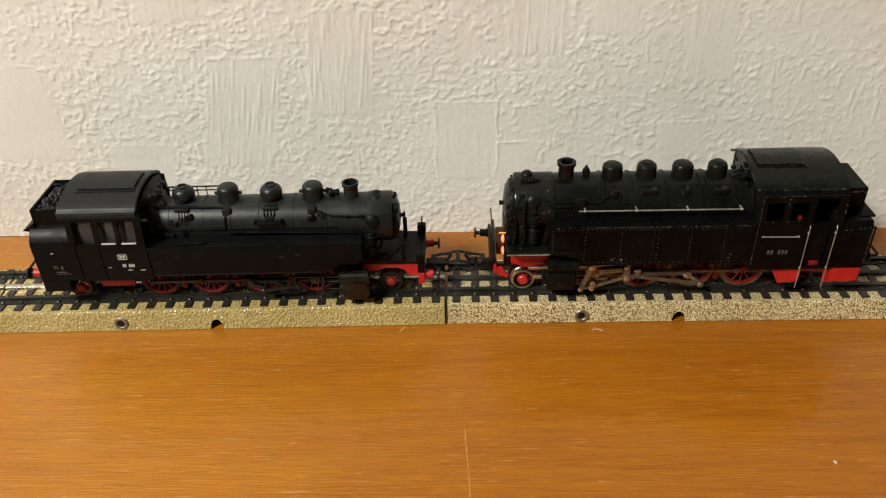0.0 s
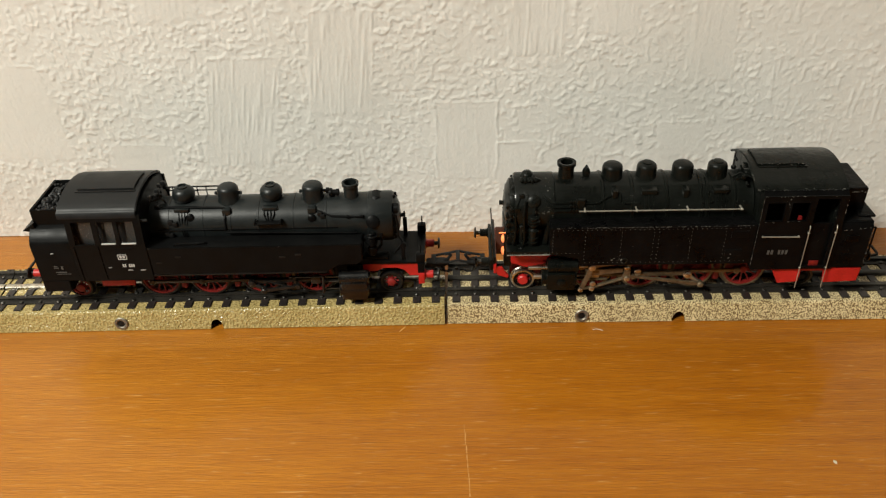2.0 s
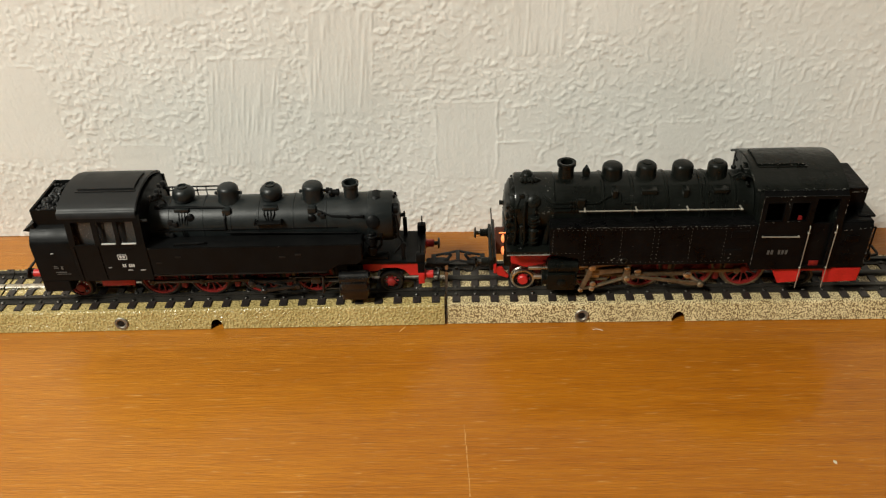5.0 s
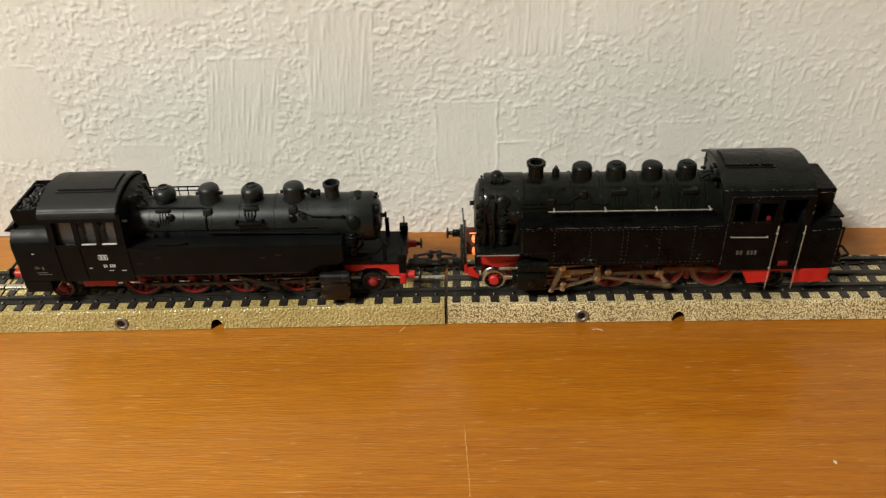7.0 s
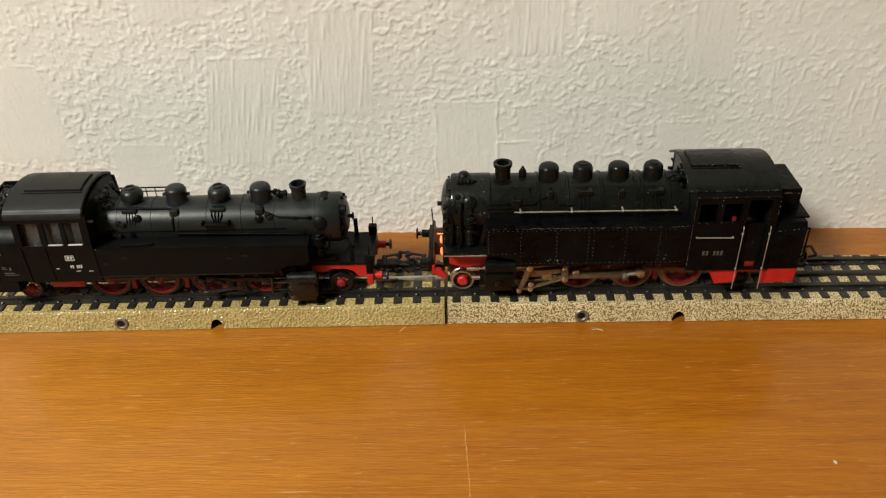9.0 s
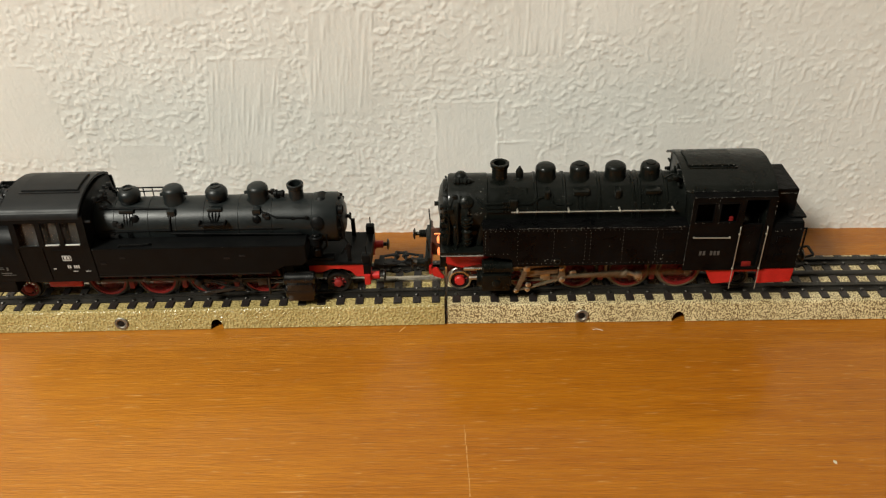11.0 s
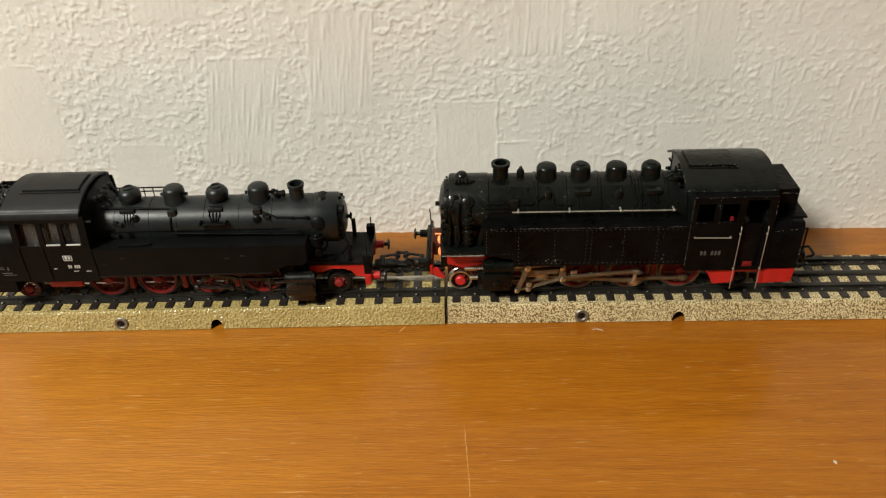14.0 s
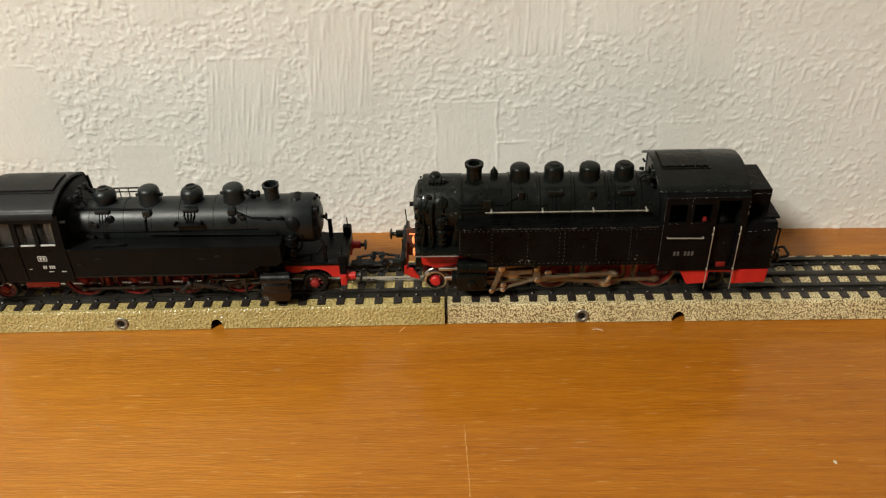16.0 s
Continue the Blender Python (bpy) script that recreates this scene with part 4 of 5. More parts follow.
    for x in (-112.2, -92.6, -72.4, -51.4):
        for s in (-1, 1):
            wheels.append((spoked_wheel(o, "driving_wheel", (x + S, s * 8.2, R), R, 13, s, SHADED_RED, ROD_BLACK, pin), (x + S, s * 8.2, R), R))
    for x, r in ((-144.4, 4.6), (-21.5, 4.4)):
        for s in (-1, 1):
            wheels.append((spoked_wheel(o, "carrying_wheel", (x + S, s * 8.2, r), r, 9, s, SHADED_RED, ROD_BLACK, None, 0.5), (x + S, s * 8.2, r), r))
            bm = lathe(bmesh.new(), (0, 0, 0), (0, s, 0), [(0, 0.2), (1.7, 0.2), (1.7, 1.7), (1.1, 2.1), (0, 2.1)], 16)
            part("hub", bm, SHADED_RED, wheels[-1][0], "dark red wheel hub")
    gear = rods(o, [x + S for x in (-112.2, -92.6, -72.4, -51.4)], pin, -10.6, R, -47.6 + S, -38 + S, ROD_BLACK, ROD_BLACK, (1.6, -3.2), (-59.0 + S, 6.4))
    wear(o, [((-152.5 + S, -11.7, 41.9), (-141 + S, -11.7, 41.9), 0.12), ((-113 + S, -17.05, 27.4), (-33 + S, -17.05, 27.3), 0.03)], WORN, 5, 0.09)
    return o, wheels, gear


def gloss_locomotive():
    """The older engine; x is given from its middle, chimney end towards -x."""
    o = thing("steam_locomotive", "old chipped glossy black model locomotive with bare metal handrails", "model locomotive", None, "model locomotives")
    S = -R_X
    for s in (-1, 1):
        bm = prism(bmesh.new(), [(38.8 + S, 33.4), (113.5 + S, 33.4), (113.5 + S, 16.6), (50.2 + S, 16.6), (49.6 + S, 19.6), (39.0 + S, 21.6)], s * 18, s * 9, "y", 0.3)
        tank = part("side_tank", bm, SHADED_SIDE_GLOSS, o)
        bm = bmesh.new()
        y = s * 18.0
        dots = []
        for k in range(42):
            dots.append((40.0 + 1.72 * k, 32.4))
            if k > 6:
                dots.append((40.0 + 1.72 * k, 18.0))
            elif k:
                dots.append((40.0 + 1.6 * k, 22.4))
        for x in (39.8, 51.6, 64.8, 76.4, 78.2, 90.0, 102.2):
            for k in range(8):
                dots.append((x, 19.6 + 1.65 * k if x > 45 else 23 + 1.3 * k))
        for x, z in dots:
            bmesh.ops.create_icosphere(bm, subdivisions=1, radius=0.14, matrix=Matrix.Translation((x + S, y, z)))
        rv = part("rivets", bm, WORN, tank, "rows of tiny rivets")
        tagged(rv, kind="stuff")
        for x, z in ((104.2, 30.0), (103.0, 22.0)):
            part("tank_plate", box(bmesh.new(), x + S, x + 6.2 + S, y - 0.35, y + 0.25, z - 1.6, z + 1.2, 0.15), SHADED_SIDE_GLOSS, tank)
        bm = bmesh.new()
        lathe(bm, (66.6 + S, y, 18.6), (0, s, 0), [(0.7, 0), (1.3, 0), (1.3, 0.5), (0.7, 0.5), (0.7, 0)], 16)
        part("filler_ring", bm, GLOSS, tank)
    # boiler
    bm = bmesh.new()
    lathe(bm, (113 + S, 0, 34.0), (-1, 0, 0), [(0, 0), (11.2, 0), (11.2, 72), (11.5, 72.3), (11.5, 86.0), (11.2, 86.8), (9.6, 87.2), (9.4, 88.6), (6.6, 90.0), (2.0, 90.8), (0, 90.8)], 52)
    boiler = part("boiler", bm, GLOSS, o)
    for x in (58.4, 69.0, 81.6, 94.0, 96.4, 106.0):
        bm = lathe(bmesh.new(), (x + S, 0, 34.0), (1, 0, 0), [(11.2, -0.7), (11.65, -0.35), (11.65, 0.35), (11.2, 0.7)], 52)
        part("boiler_band", bm, GLOSS, boiler)
    for x, r in ((62.5, 4.0), (75.1, 3.9), (88.3, 4.1), (101.0, 3.8)):
        bm = dome(bmesh.new(), x + S, 44.0, 50.3, r - 0.2)
        if r < 4:
            lathe(bm, (x + S, 0, 50.1), (0, 0, 1), [(1.9, -0.3), (1.9, 0.4), (1.5, 0.5), (0, 0.5)], 16)
            box(bm, x - 3.0 + S, x + 3.0 + S, -9.2, -5.0, 41.3, 43.5, 0.95)
        else:
            box(bm, x - 1.1 + S, x + 1.1 + S, -9.6, -5.0, 40.0, 43.7, 0.85)
        part("dome", bm, GLOSS, boiler)
    bm = bmesh.new()
    lathe(bm, (45.5 + S, 0, 44.1), (0, 0, 1), [(3.9, -1.2), (3.2, 0.2), (2.9, 1.0), (2.9, 5.2), (3.5, 5.7), (3.55, 6.9), (3.2, 7.1), (2.3, 6.9), (2.2, 3), (0, 2.4)], 28)
    part("chimney", bm, GLOSS, boiler)
    bm = bmesh.new()
    lathe(bm, (52.9 + S, 0, 44.8), (0, 0, 1), [(1.5, -0.5), (1.3, 0.6), (1.5, 1.6), (1.4, 2.8), (0.7, 3.8), (0.35, 4.6), (0, 4.8)], 16)
    part("whistle", bm, GLOSS, boiler)
    bm = bmesh.new()
    lathe(bm, (31.0 + S, -0.5, 44.2), (0, 0, 1), [(2.9, -0.6), (2.7, 1.2), (2.3, 2.5), (1.4, 3.4), (0, 3.7)], 22)
    lathe(bm, (28.2 + S, -3.0, 45.0), (1, 0, 0), [(0, 0), (1.0, 0.1), (1.5, 0.6), (1.5, 1.5), (1.9, 1.6), (1.9, 2.2), (1.4, 2.4), (1.4, 4.2), (1.9, 4.3), (1.9, 4.9), (1.3, 5.1), (1.1, 6.2), (0.5, 7.6), (0, 8.0)], 18)
    for k in range(5):
        rod(bm, (28.8 + 1.3 * k + S, -3.4, 46.2), (28.8 + 1.3 * k + S, -4.9, 45.4), 0.42, 7, 0.1)
    part("feedwater_heater", bm, GLOSS, boiler)
    bm = bmesh.new()
    rng = random.Random(6)
    for k in range(26):
        a = 2 * math.pi * k / 26
        bmesh.ops.create_icosphere(bm, subdivisions=1, radius=rng.uniform(0.5, 0.95), matrix=Matrix.Translation((26.8 + rng.uniform(-0.5, 1.0) + S, 10.4 * math.cos(a), 34 + 10.4 * math.sin(a))))
    for z, y in ((36.5, -7.0), (33.0, -8.0), (29.5, -8.6), (26.5, -9.0), (31.0, -4.0)):
        rod(bm, (25.6 + S, y, z), (23.0 + S, y, z), 1.2, 12, 0.3)
    for k in range(40):
        a, q = rng.uniform(1.7, 4.6), rng.uniform(6.0, 11.2)
        c = Vector((25.6 + rng.uniform(-1.2, 3.5) + S, q * math.cos(a), 34 + q * math.sin(a)))
        w, e = rng.uniform(0.5, 1.3), rng.uniform(0.4, 1.0)
        box(bm, c.x - w, c.x + w, c.y - e, c.y + e, c.z - e, c.z + e, 0.2)
    for k in range(90):
        a, q = rng.uniform(0, 2 * math.pi), 10.3 * math.sqrt(rng.uniform(0.08, 1.0))
        bulge = 3.4 * (1 - (q / 11.5) ** 2)
        c = Matrix.Translation((26.3 - bulge + rng.uniform(-0.4, 0.6) + S, q * math.cos(a), 34 + q * math.sin(a))) @ Euler([rng.uniform(0, 3) for _ in range(3)]).to_matrix().to_4x4()
        bmesh.ops.create_icosphere(bm, subdivisions=1, radius=rng.uniform(0.45, 1.0), matrix=c @ Matrix.Diagonal((0.7, rng.uniform(0.5, 1.3), rng.uniform(0.5, 1.3), 1)))
    for k in range(36):
        c = Vector((rng.uniform(24.2, 26.4) + S, rng.uniform(-11.5, -6), rng.uniform(22.0, 30)))
        w = rng.uniform(0.4, 1.1)
        box(bm, c.x - w, c.x + w, c.y - w, c.y + w * 0.8, c.z - w * rng.uniform(0.5, 1.4), c.z + w, 0.25)
    tube(bm, [(28.5 + S, -8.2, 42.2), (27.0 + S, -10.2, 39.0), (26.4 + S, -11.4, 34.5), (26.6 + S, -12.0, 29), (25.8 + S, -12.4, 23)], 0.55)
    tube(bm, [(31 + S, -8.6, 42), (30.4 + S, -10.8, 38), (30 + S, -11.8, 33), (29 + S, -12.2, 28)], 0.4)
    box(bm, 23.2 + S, 24.4 + S, -8.6, 8.6, 33.2, 34.2, 0.2)
    box(bm, 23.2 + S, 24.4 + S, -8.6, 8.6, 36.6, 37.4, 0.2)
    rod(bm, (25 + S, 0, 34.0), (20.8 + S, 0, 34.0), 0.9, 10)
    part("smokebox_door", bm, GLOSS, boiler)
    bm = bmesh.new()
    # moulded pipes on the near boiler side
    def on(x, z, r=11.5):
        return (x + S, -math.sqrt(max(r * r - (z - 34) ** 2, 0.5)), z)
    for q in (0.0, 1.4, 2.8):
        tube(bm, [on(36.5 + q * 0.5, 41.6 - q), on(40.0 + q * 0.3, 39.4 - q), on(46.5, 39.4 - q)], 0.45, 6)
    tube(bm, [on(47.5, 39.2), on(56.5, 39.2), on(60.0, 41.0), on(64.5, 42.0), on(64.5, 39.6)], 0.42, 6)
    tube(bm, [on(66, 39.0), on(71.5, 39.0)], 0.42, 6)
    tube(bm, [on(55.2, 43.6), on(55.2, 36.5)], 0.42, 6)
    for x in (73.6, 75.0, 76.4, 99.6, 101.0, 102.4):
        tube(bm, [on(x, 41.4), on(x, 36.8)], 0.36, 6)
    for x in (94.5, 97.5, 106.8, 109.5):
        bmesh.ops.create_icosphere(bm, subdivisions=1, radius=0.6, matrix=Matrix.Translation(on(x, 39.0)))
    for k in range(3):
        for j in range(3):
            p = on(46.6 + 1.1 * k, 39.6 - 1.4 * j)
            box(bm, p[0] - 0.4, p[0] + 0.4, p[1] - 0.5, p[1] + 0.4, p[2] - 0.5, p[2] + 0.5, 0.15)
    p = on(50.2, 38.0)
    box(bm, p[0] - 1.6, p[0] + 1.6, p[1] - 0.2, p[1] + 1.5, 33.5, 41.0, 0.75)
    part("pipework", bm, GLOSS, boiler)
    # bare handrail
    bm = bmesh.new()
    tube(bm, [(49.3 + S, -13.0, 37.4), (108.6 + S, -13.0, 37.4)], 0.27, 8)
    for x in (51.6, 70.3, 88.8, 108.0):
        bmesh.ops.create_icosphere(bm, subdivisions=2, radius=0.55, matrix=Matrix.Translation((x + S, -13.0, 37.4)))
        rod(bm, (x + S, -13.0, 37.4), (x + S, -10.4, 37.4), 0.35, 8)
    part("boiler_handrail", bm, HANDRAIL, o, "bare metal boiler handrail")
    # pump and front platform
    bm = bmesh.new()
    for x, y, z0, z1, r in ((33.0, -12.2, 23, 30.0, 1.7), (33.0, -12.2, 30.0, 32, 1.0), (33.0, -12.2, 32, 35.0, 1.6), (28.8, -11.2, 23, 31, 1.0)):
        rod(bm, (x + S, y, z0), (x + S, y, z1), r, 16, 0.35)
    lathe(bm, (33.0 + S, -10.0, 40.2), (0, -1, 0.5), [(2.5, -1.6), (2.5, 0.2), (2.1, 0.6), (0.9, 0.8), (0.7, 1.2), (0, 1.2)], 20)
    tube(bm, [(33 + S, -12.2, 36), (33.4 + S, -11.6, 38.4)], 0.6)
    for z in (24.4, 26.2, 29.2, 31.9, 33.2, 34.6):
        lathe(bm, (33.0 + S, -12.2, z), (0, 0, 1), [(1.5, -0.3), (2.15, -0.22), (2.15, 0.22), (1.5, 0.3)], 16)
    rod(bm, (31.0 + S, -13.2, 33.4), (35.4 + S, -13.2, 33.4), 0.7, 8, 0.2)
    prism(bm, [(36.4 + S, 22.6), (38.4 + S, 22.6), (39.4 + S, 31.0), (38.4 + S, 32.0)], -12.6, -9.0, "y", 0.3)
    tube(bm, [(30.0 + S, -10.8, 40.5), (29.4 + S, -12.4, 35), (29.8 + S, -13.2, 26), (29 + S, -13.4, 22.4)], 0.5)
    part("air_pump", bm, GLOSS, o)
    bm = bmesh.new()
    box(bm, 23.0 + S, 39.2 + S, -16.6, 16.6, 20.8, 22.4, 0.3)
    box(bm, 24.5 + S, 39 + S, -9.5, 9.5, 22, 28, 0.6)
    part("running_plate", bm, GLOSS, o)
    bm = box(bmesh.new(), 23.2 + S, 39.0 + S, -16.78, -16.55, 20.75, 21.1, 0)
    part("worn_edge", bm, PLATFORM_EDGE, o, "paint-worn edge of the platform")
    bm = bmesh.new()
    prism(bm, [(25 + S, 20.6), (54 + S, 20.6), (54 + S, 17.4), (42 + S, 16.4), (38.5 + S, 13.4), (31 + S, 11.6), (25 + S, 13.6)], -11.4, -10.2, "y", 0.3)
    part("inner_frame", box(bmesh.new(), 25 + S, 130 + S, -5.4, 5.4, 4.4, 20, 0.3), SHADED_RED, o)
    for x in (65.5, 85, 105):
        part("brake_block", box(bmesh.new(), x - 1.0 + S, x + 1.0 + S, -8.6, -5, 3.0, 12, 0.3), SHADED_RED, o)
    part("frame", bm, RED, o, "bright red underframe")
    for a, b, c in ((121.8, 133.0, 125.2), (141.2, 154.8, 142.0)):
        for y in (-17.6, 16.4):
            bm = prism(bmesh.new(), [(a + S, 13.8), (b + S, 13.8), (b - 0.4 + S, 7.8), (c + S, 7.2)], y, y + 1.2, "y", 0.25)
            part("step_plate", bm, RED, o)
    part("step_bar", box(bmesh.new(), 133 + S, 141.4 + S, -16.8, -16.0, 12.2, 13.4, 0.2), RED, o)
    bm = box(bmesh.new(), 122 + S, 156 + S, -15.8, 15.8, 12.8, 15.0, 0.3)
    part("cab_floor", bm, SOOT, o)
    bm = box(bmesh.new(), 131.0 + S, 133.6 + S, -14.5, -12.5, 15, 18.0, 0.8)
    part("cab_fitting", bm, SHADED_RED, o)
    bm = box(bmesh.new(), 127.9 + S, 129.3 + S, -15.8, -14.4, 15, 35.5, 0.5)
    part("cab_fitting", bm, SHADED_RED, o)
    # added black sheet that stands for the dark cab inside and hides the far side
    part("dark_cab_screen", box(bmesh.new(), 115.5 + S, 140.5 + S, 2.0, 3.6, 15.0, 45.5, 0.3), SOOT, o)
    part("door_catch", box(bmesh.new(), 134.8 + S, 138.2 + S, -17.8, -17.3, 15.2, 17.4, 0.2), SHADED_RED, o, "small red block at the cab door")
    # end plate with buffers and bulb
    bm = prism(bmesh.new(), [(-13.6, 14.6), (13.6, 14.6), (13.6, 18.0), (10.0, 20.4), (-10.0, 20.4), (-13.6, 18.0)], 18.2 + S, 19.0 + S, "x", 0.2)
    plate = part("end_plate", bm, GLOSS, o, "black front end plate")
    bm = prism(bmesh.new(), [(-13.2, 14.8), (13.2, 14.8), (13.2, 17.8), (9.8, 20.2), (-9.8, 20.2), (-13.2, 17.8)], 19.05 + S, 19.35 + S, "x", 0.05)
    part("plate_lining", bm, LAMP_CASE, plate, "dark lining lit orange by the lamp")
    bm = prism(bmesh.new(), [(-14.2, 10.8), (-8, 10.8), (-8, 11.6), (8, 11.6), (8, 10.8), (14.2, 10.8), (14.2, 15.0), (-14.2, 15.0)], 18.4 + S, 19.6 + S, "x", 0.25)
    for q in (-1, 1):
        prism(bm, [(18.6 + S, 13.6), (21.8 + S, 13.4), (22.6 + S, 12.0), (24.3 + S, 9.3), (23.8 + S, 8.5), (20.0 + S, 9.9)], q * 13.4 - 0.6, q * 13.4 + 0.6, "y", 0.2)
    part("rail_guard", bm, RED, o)
    bm = bmesh.new()
    box(bm, 16.9 + S, 18.1 + S, -13.0, 13.0, 11.6, 16.4, 0.25)
    for s in (-1, 1):
        tube(bm, [(18.4 + S, s * 11.0, 18), (18.0 + S, s * 11.0, 25.0)], 0.25)
    part("beam_plate", bm, GLOSS, o)
    for s in (-1, 1):
        buffer(o, 17.2 + S, s * 10.2, 13.9, -1, GLOSS, STEEL, 3.4)
    coupling(o, 17.5 + S, -1, SOOT)
    coupling(o, 155.0 + S, 1, SOOT)
    bm = bmesh.new()
    for z, y in ((21.8, -6.4), (16.4, -6.6)):
        lathe(bm, (22.6 + S, y, z), (-1, 0, 0), [(0, 0), (1.6, 0), (1.6, 0.6), (1.1, 1.0), (0, 1.2)], 16)
    box(bm, 20.6 + S, 23.8 + S, -8.2, -7.7, 25.2, 25.55, 0.1)
    # panel added behind the lens to fill the gap and catch its orange light
    part("glow_catch_panel", box(bmesh.new(), 19.3 + S, 22.8 + S, -4.6, -3.8, 13.4, 25.6, 0.2), LAMP_CASE, o)
    part("lamp_lens", bm, LAMP_GLOW, o, "orange glowing lamp lens")
    bm = bmesh.new()
    box(bm, 22.5 + S, 25.4 + S, -9.2, 9.2, 10.8, 25.0, 0.4)
    part("lamp_housing", bm, GLOSS, o)
    # cab
    holes = [(114.8, 121.0, 35.4, 43.0), (123.3, 129.5, 35.4, 43.0), (131.8, 139.8, 15.4, 44.4)]
    for s in (-1, 1):
        bm = bmesh.new()
        windows_wall(bm, 113.2 + S, 142.6 + S, 14.4, 45.2, [(a + S, b + S, c, d) for a, b, c, d in holes], s * 18.2 - 0.45, s * 18.2 + 0.45)
        wall = part("cab_side", bm, SHADED_SIDE_GLOSS, o, smooth=20)
        bm = bmesh.new()
        for a, b, c, d in holes[:2]:
            for r0 in ((a, b, c - 0.4, c), (a, b, d, d + 0.4), (a - 0.4, a, c, d), (b, b + 0.4, c, d)):
                box(bm, r0[0] + S, r0[1] + S, s * 18.6 - 0.2, s * 18.6 + 0.2, r0[2], r0[3], 0.05)
        box(bm, 113.4 + S, 142.4 + S, s * 18.5 - 0.25, s * 18.5 + 0.25, 45.2, 45.7, 0.1)
        prism(bm, [(s * 18.6, 45.0), (s * 16.4, 46.9), (s * 15.4, 46.6), (s * 17.6, 44.8)], 113.2 + S, 142.6 + S, "x", 0.1)
        part("window_frame", bm, SHADED_SIDE_GLOSS, wall)
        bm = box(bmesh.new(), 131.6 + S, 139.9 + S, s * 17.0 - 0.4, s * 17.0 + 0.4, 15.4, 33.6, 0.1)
        part("cab_door", bm, SHADED_SIDE_GLOSS, wall)
        bm = bmesh.new()
        tube(bm, [(115.0 + S, s * 19.2, 29.2), (128.2 + S, s * 19.2, 29.0)], 0.26)
        for x in (115.2, 128.0):
            rod(bm, (x + S, s * 19.2, 29.1), (x + S, s * 18.4, 29.1), 0.34, 8)
        for x in (131.2, 140.8):
            tube(bm, [(x + 0.2 + S, s * 18.6, 33.4), (x + S, s * 19.4, 32.6), (x + S, s * 19.4, 6.2)], 0.17)
            for z in (30.6, 15.4):
                bmesh.ops.create_icosphere(bm, subdivisions=2, radius=0.45, matrix=Matrix.Translation((x + S, s * 19.2, z)))
        part("cab_handrail", bm, HANDRAIL, wall, "bare metal handrail")
    sect = [(-17.9, 14.4), (17.9, 14.4), (17.9, 45.2), (15.8, 46.6), (8, 50.0), (0, 51.0), (-8, 50.0), (-15.8, 46.6), (-17.9, 45.2)]
    for x in (113.4, 141.4):
        part("cab_end", shell(bmesh.new(), sect, x + S, x + 1.0 + S), GLOSS, o)
    bm = shell(bmesh.new(), arch(16.4, 46.6, 51.8, 0.8, 20), 110.4 + S, 143.0 + S)
    roof = part("cab_roof", bm, GLOSS, o, "curved glossy black cab roof with chipped edges")
    bm = bmesh.new()
    prism(bm, [(-6.0, 50.2), (-6.0, 51.9), (-3, 52.4), (0, 52.6), (3, 52.4), (6.0, 51.9), (6.0, 50.2)], 113.0 + S, 130.0 + S, "x", 0.15)
    box(bm, 113.4 + S, 130.6 + S, -6.9, -6.0, 50.4, 51.3, 0.1)
    part("roof_hatch", bm, GLOSS, roof)
    bm = bmesh.new()
    for k in range(20):
        x, y, z, q = 110.4 + rng.uniform(-2.2, 2.4) + S, rng.uniform(-8, 7), 43.6 + rng.uniform(0, 4.2), rng.uniform(0.4, 0.85)
        if k % 3:
            box(bm, x - q * rng.uniform(0.8, 1.8), x + q, y - q, y + q, z - q, z + q * rng.uniform(0.8, 1.6), 0.15)
        else:
            rod(bm, (x, y - 0.9, z), (x + rng.uniform(-0.8, 0.8), y + 0.9, z + rng.uniform(-0.8, 0.8)), q, 9, 0.15)
    tube(bm, [(112 + S, -7, 47), (108 + S, -5, 48), (106 + S, -3, 45)], 0.4)
    part("cab_front_valve", bm, GLOSS, o)
    # bunker
    bm = bmesh.new()
    shell(bm, [(-18, 14.4), (18, 14.4), (18, 31.6), (16.8, 34.0), (-16.8, 34.0), (-18, 31.6)], 142.5 + S, 154.6 + S)
    shell(bm, [(-9.8, 33), (9.8, 33), (9.7, 43.5), (-9.7, 43.5)], 142.6 + S, 153.2 + S)
    box(bm, 150 + S, 156.2 + S, -14.0, 14.0, 33.7, 34.5, 0.25)
    for y in (-16.6, 16.6):
        tube(bm, [(154.4 + S, y, 31), (156.0 + S, y, 31), (156.0 + S, y, 19), (154.4 + S, y, 19)], 0.35)
    part("bunker", bm, SHADED_SIDE_GLOSS, o)
    bm = box(bmesh.new(), 154.8 + S, 156.2 + S, -15, 15, 12.5, 17.0, 0.2)
    part("rear_beam", bm, GLOSS, o)
    for s in (-1, 1):
        buffer(o, 156.0 + S, s * 10.2, 14.6, 1, GLOSS, STEEL, 2.0)
    bars(o, "lettering", [(118.2 + 1.3 * k + S, 119.0 + 1.3 * k + S, 21.2, 23.0) for k in (0, 1, 3, 4, 5)], -18.7, GREY_PRINT, "faded grey raised number bars")
    bm = bmesh.new()
    for z in (27.4, 19.6):
        box(bm, 145.6 + S, 150.4 + S, -18.3, -17.9, z - 1.6, z + 1.2, 0.15)
    part("bunker_plate", bm, SHADED_SIDE_GLOSS, o)
    # cylinders, rods and valve gear
    for s in (-1, 1):
        bm = bmesh.new()
        rod(bm, (36.6 + S, s * 14.2, 9.2), (49.4 + S, s * 14.2, 9.2), 3.2, 22, 0.5)
        box(bm, 38.4 + S, 49.2 + S, min(s * 11, s * 17.6), max(s * 11, s * 17.6), 5.0, 12.4, 0.7)
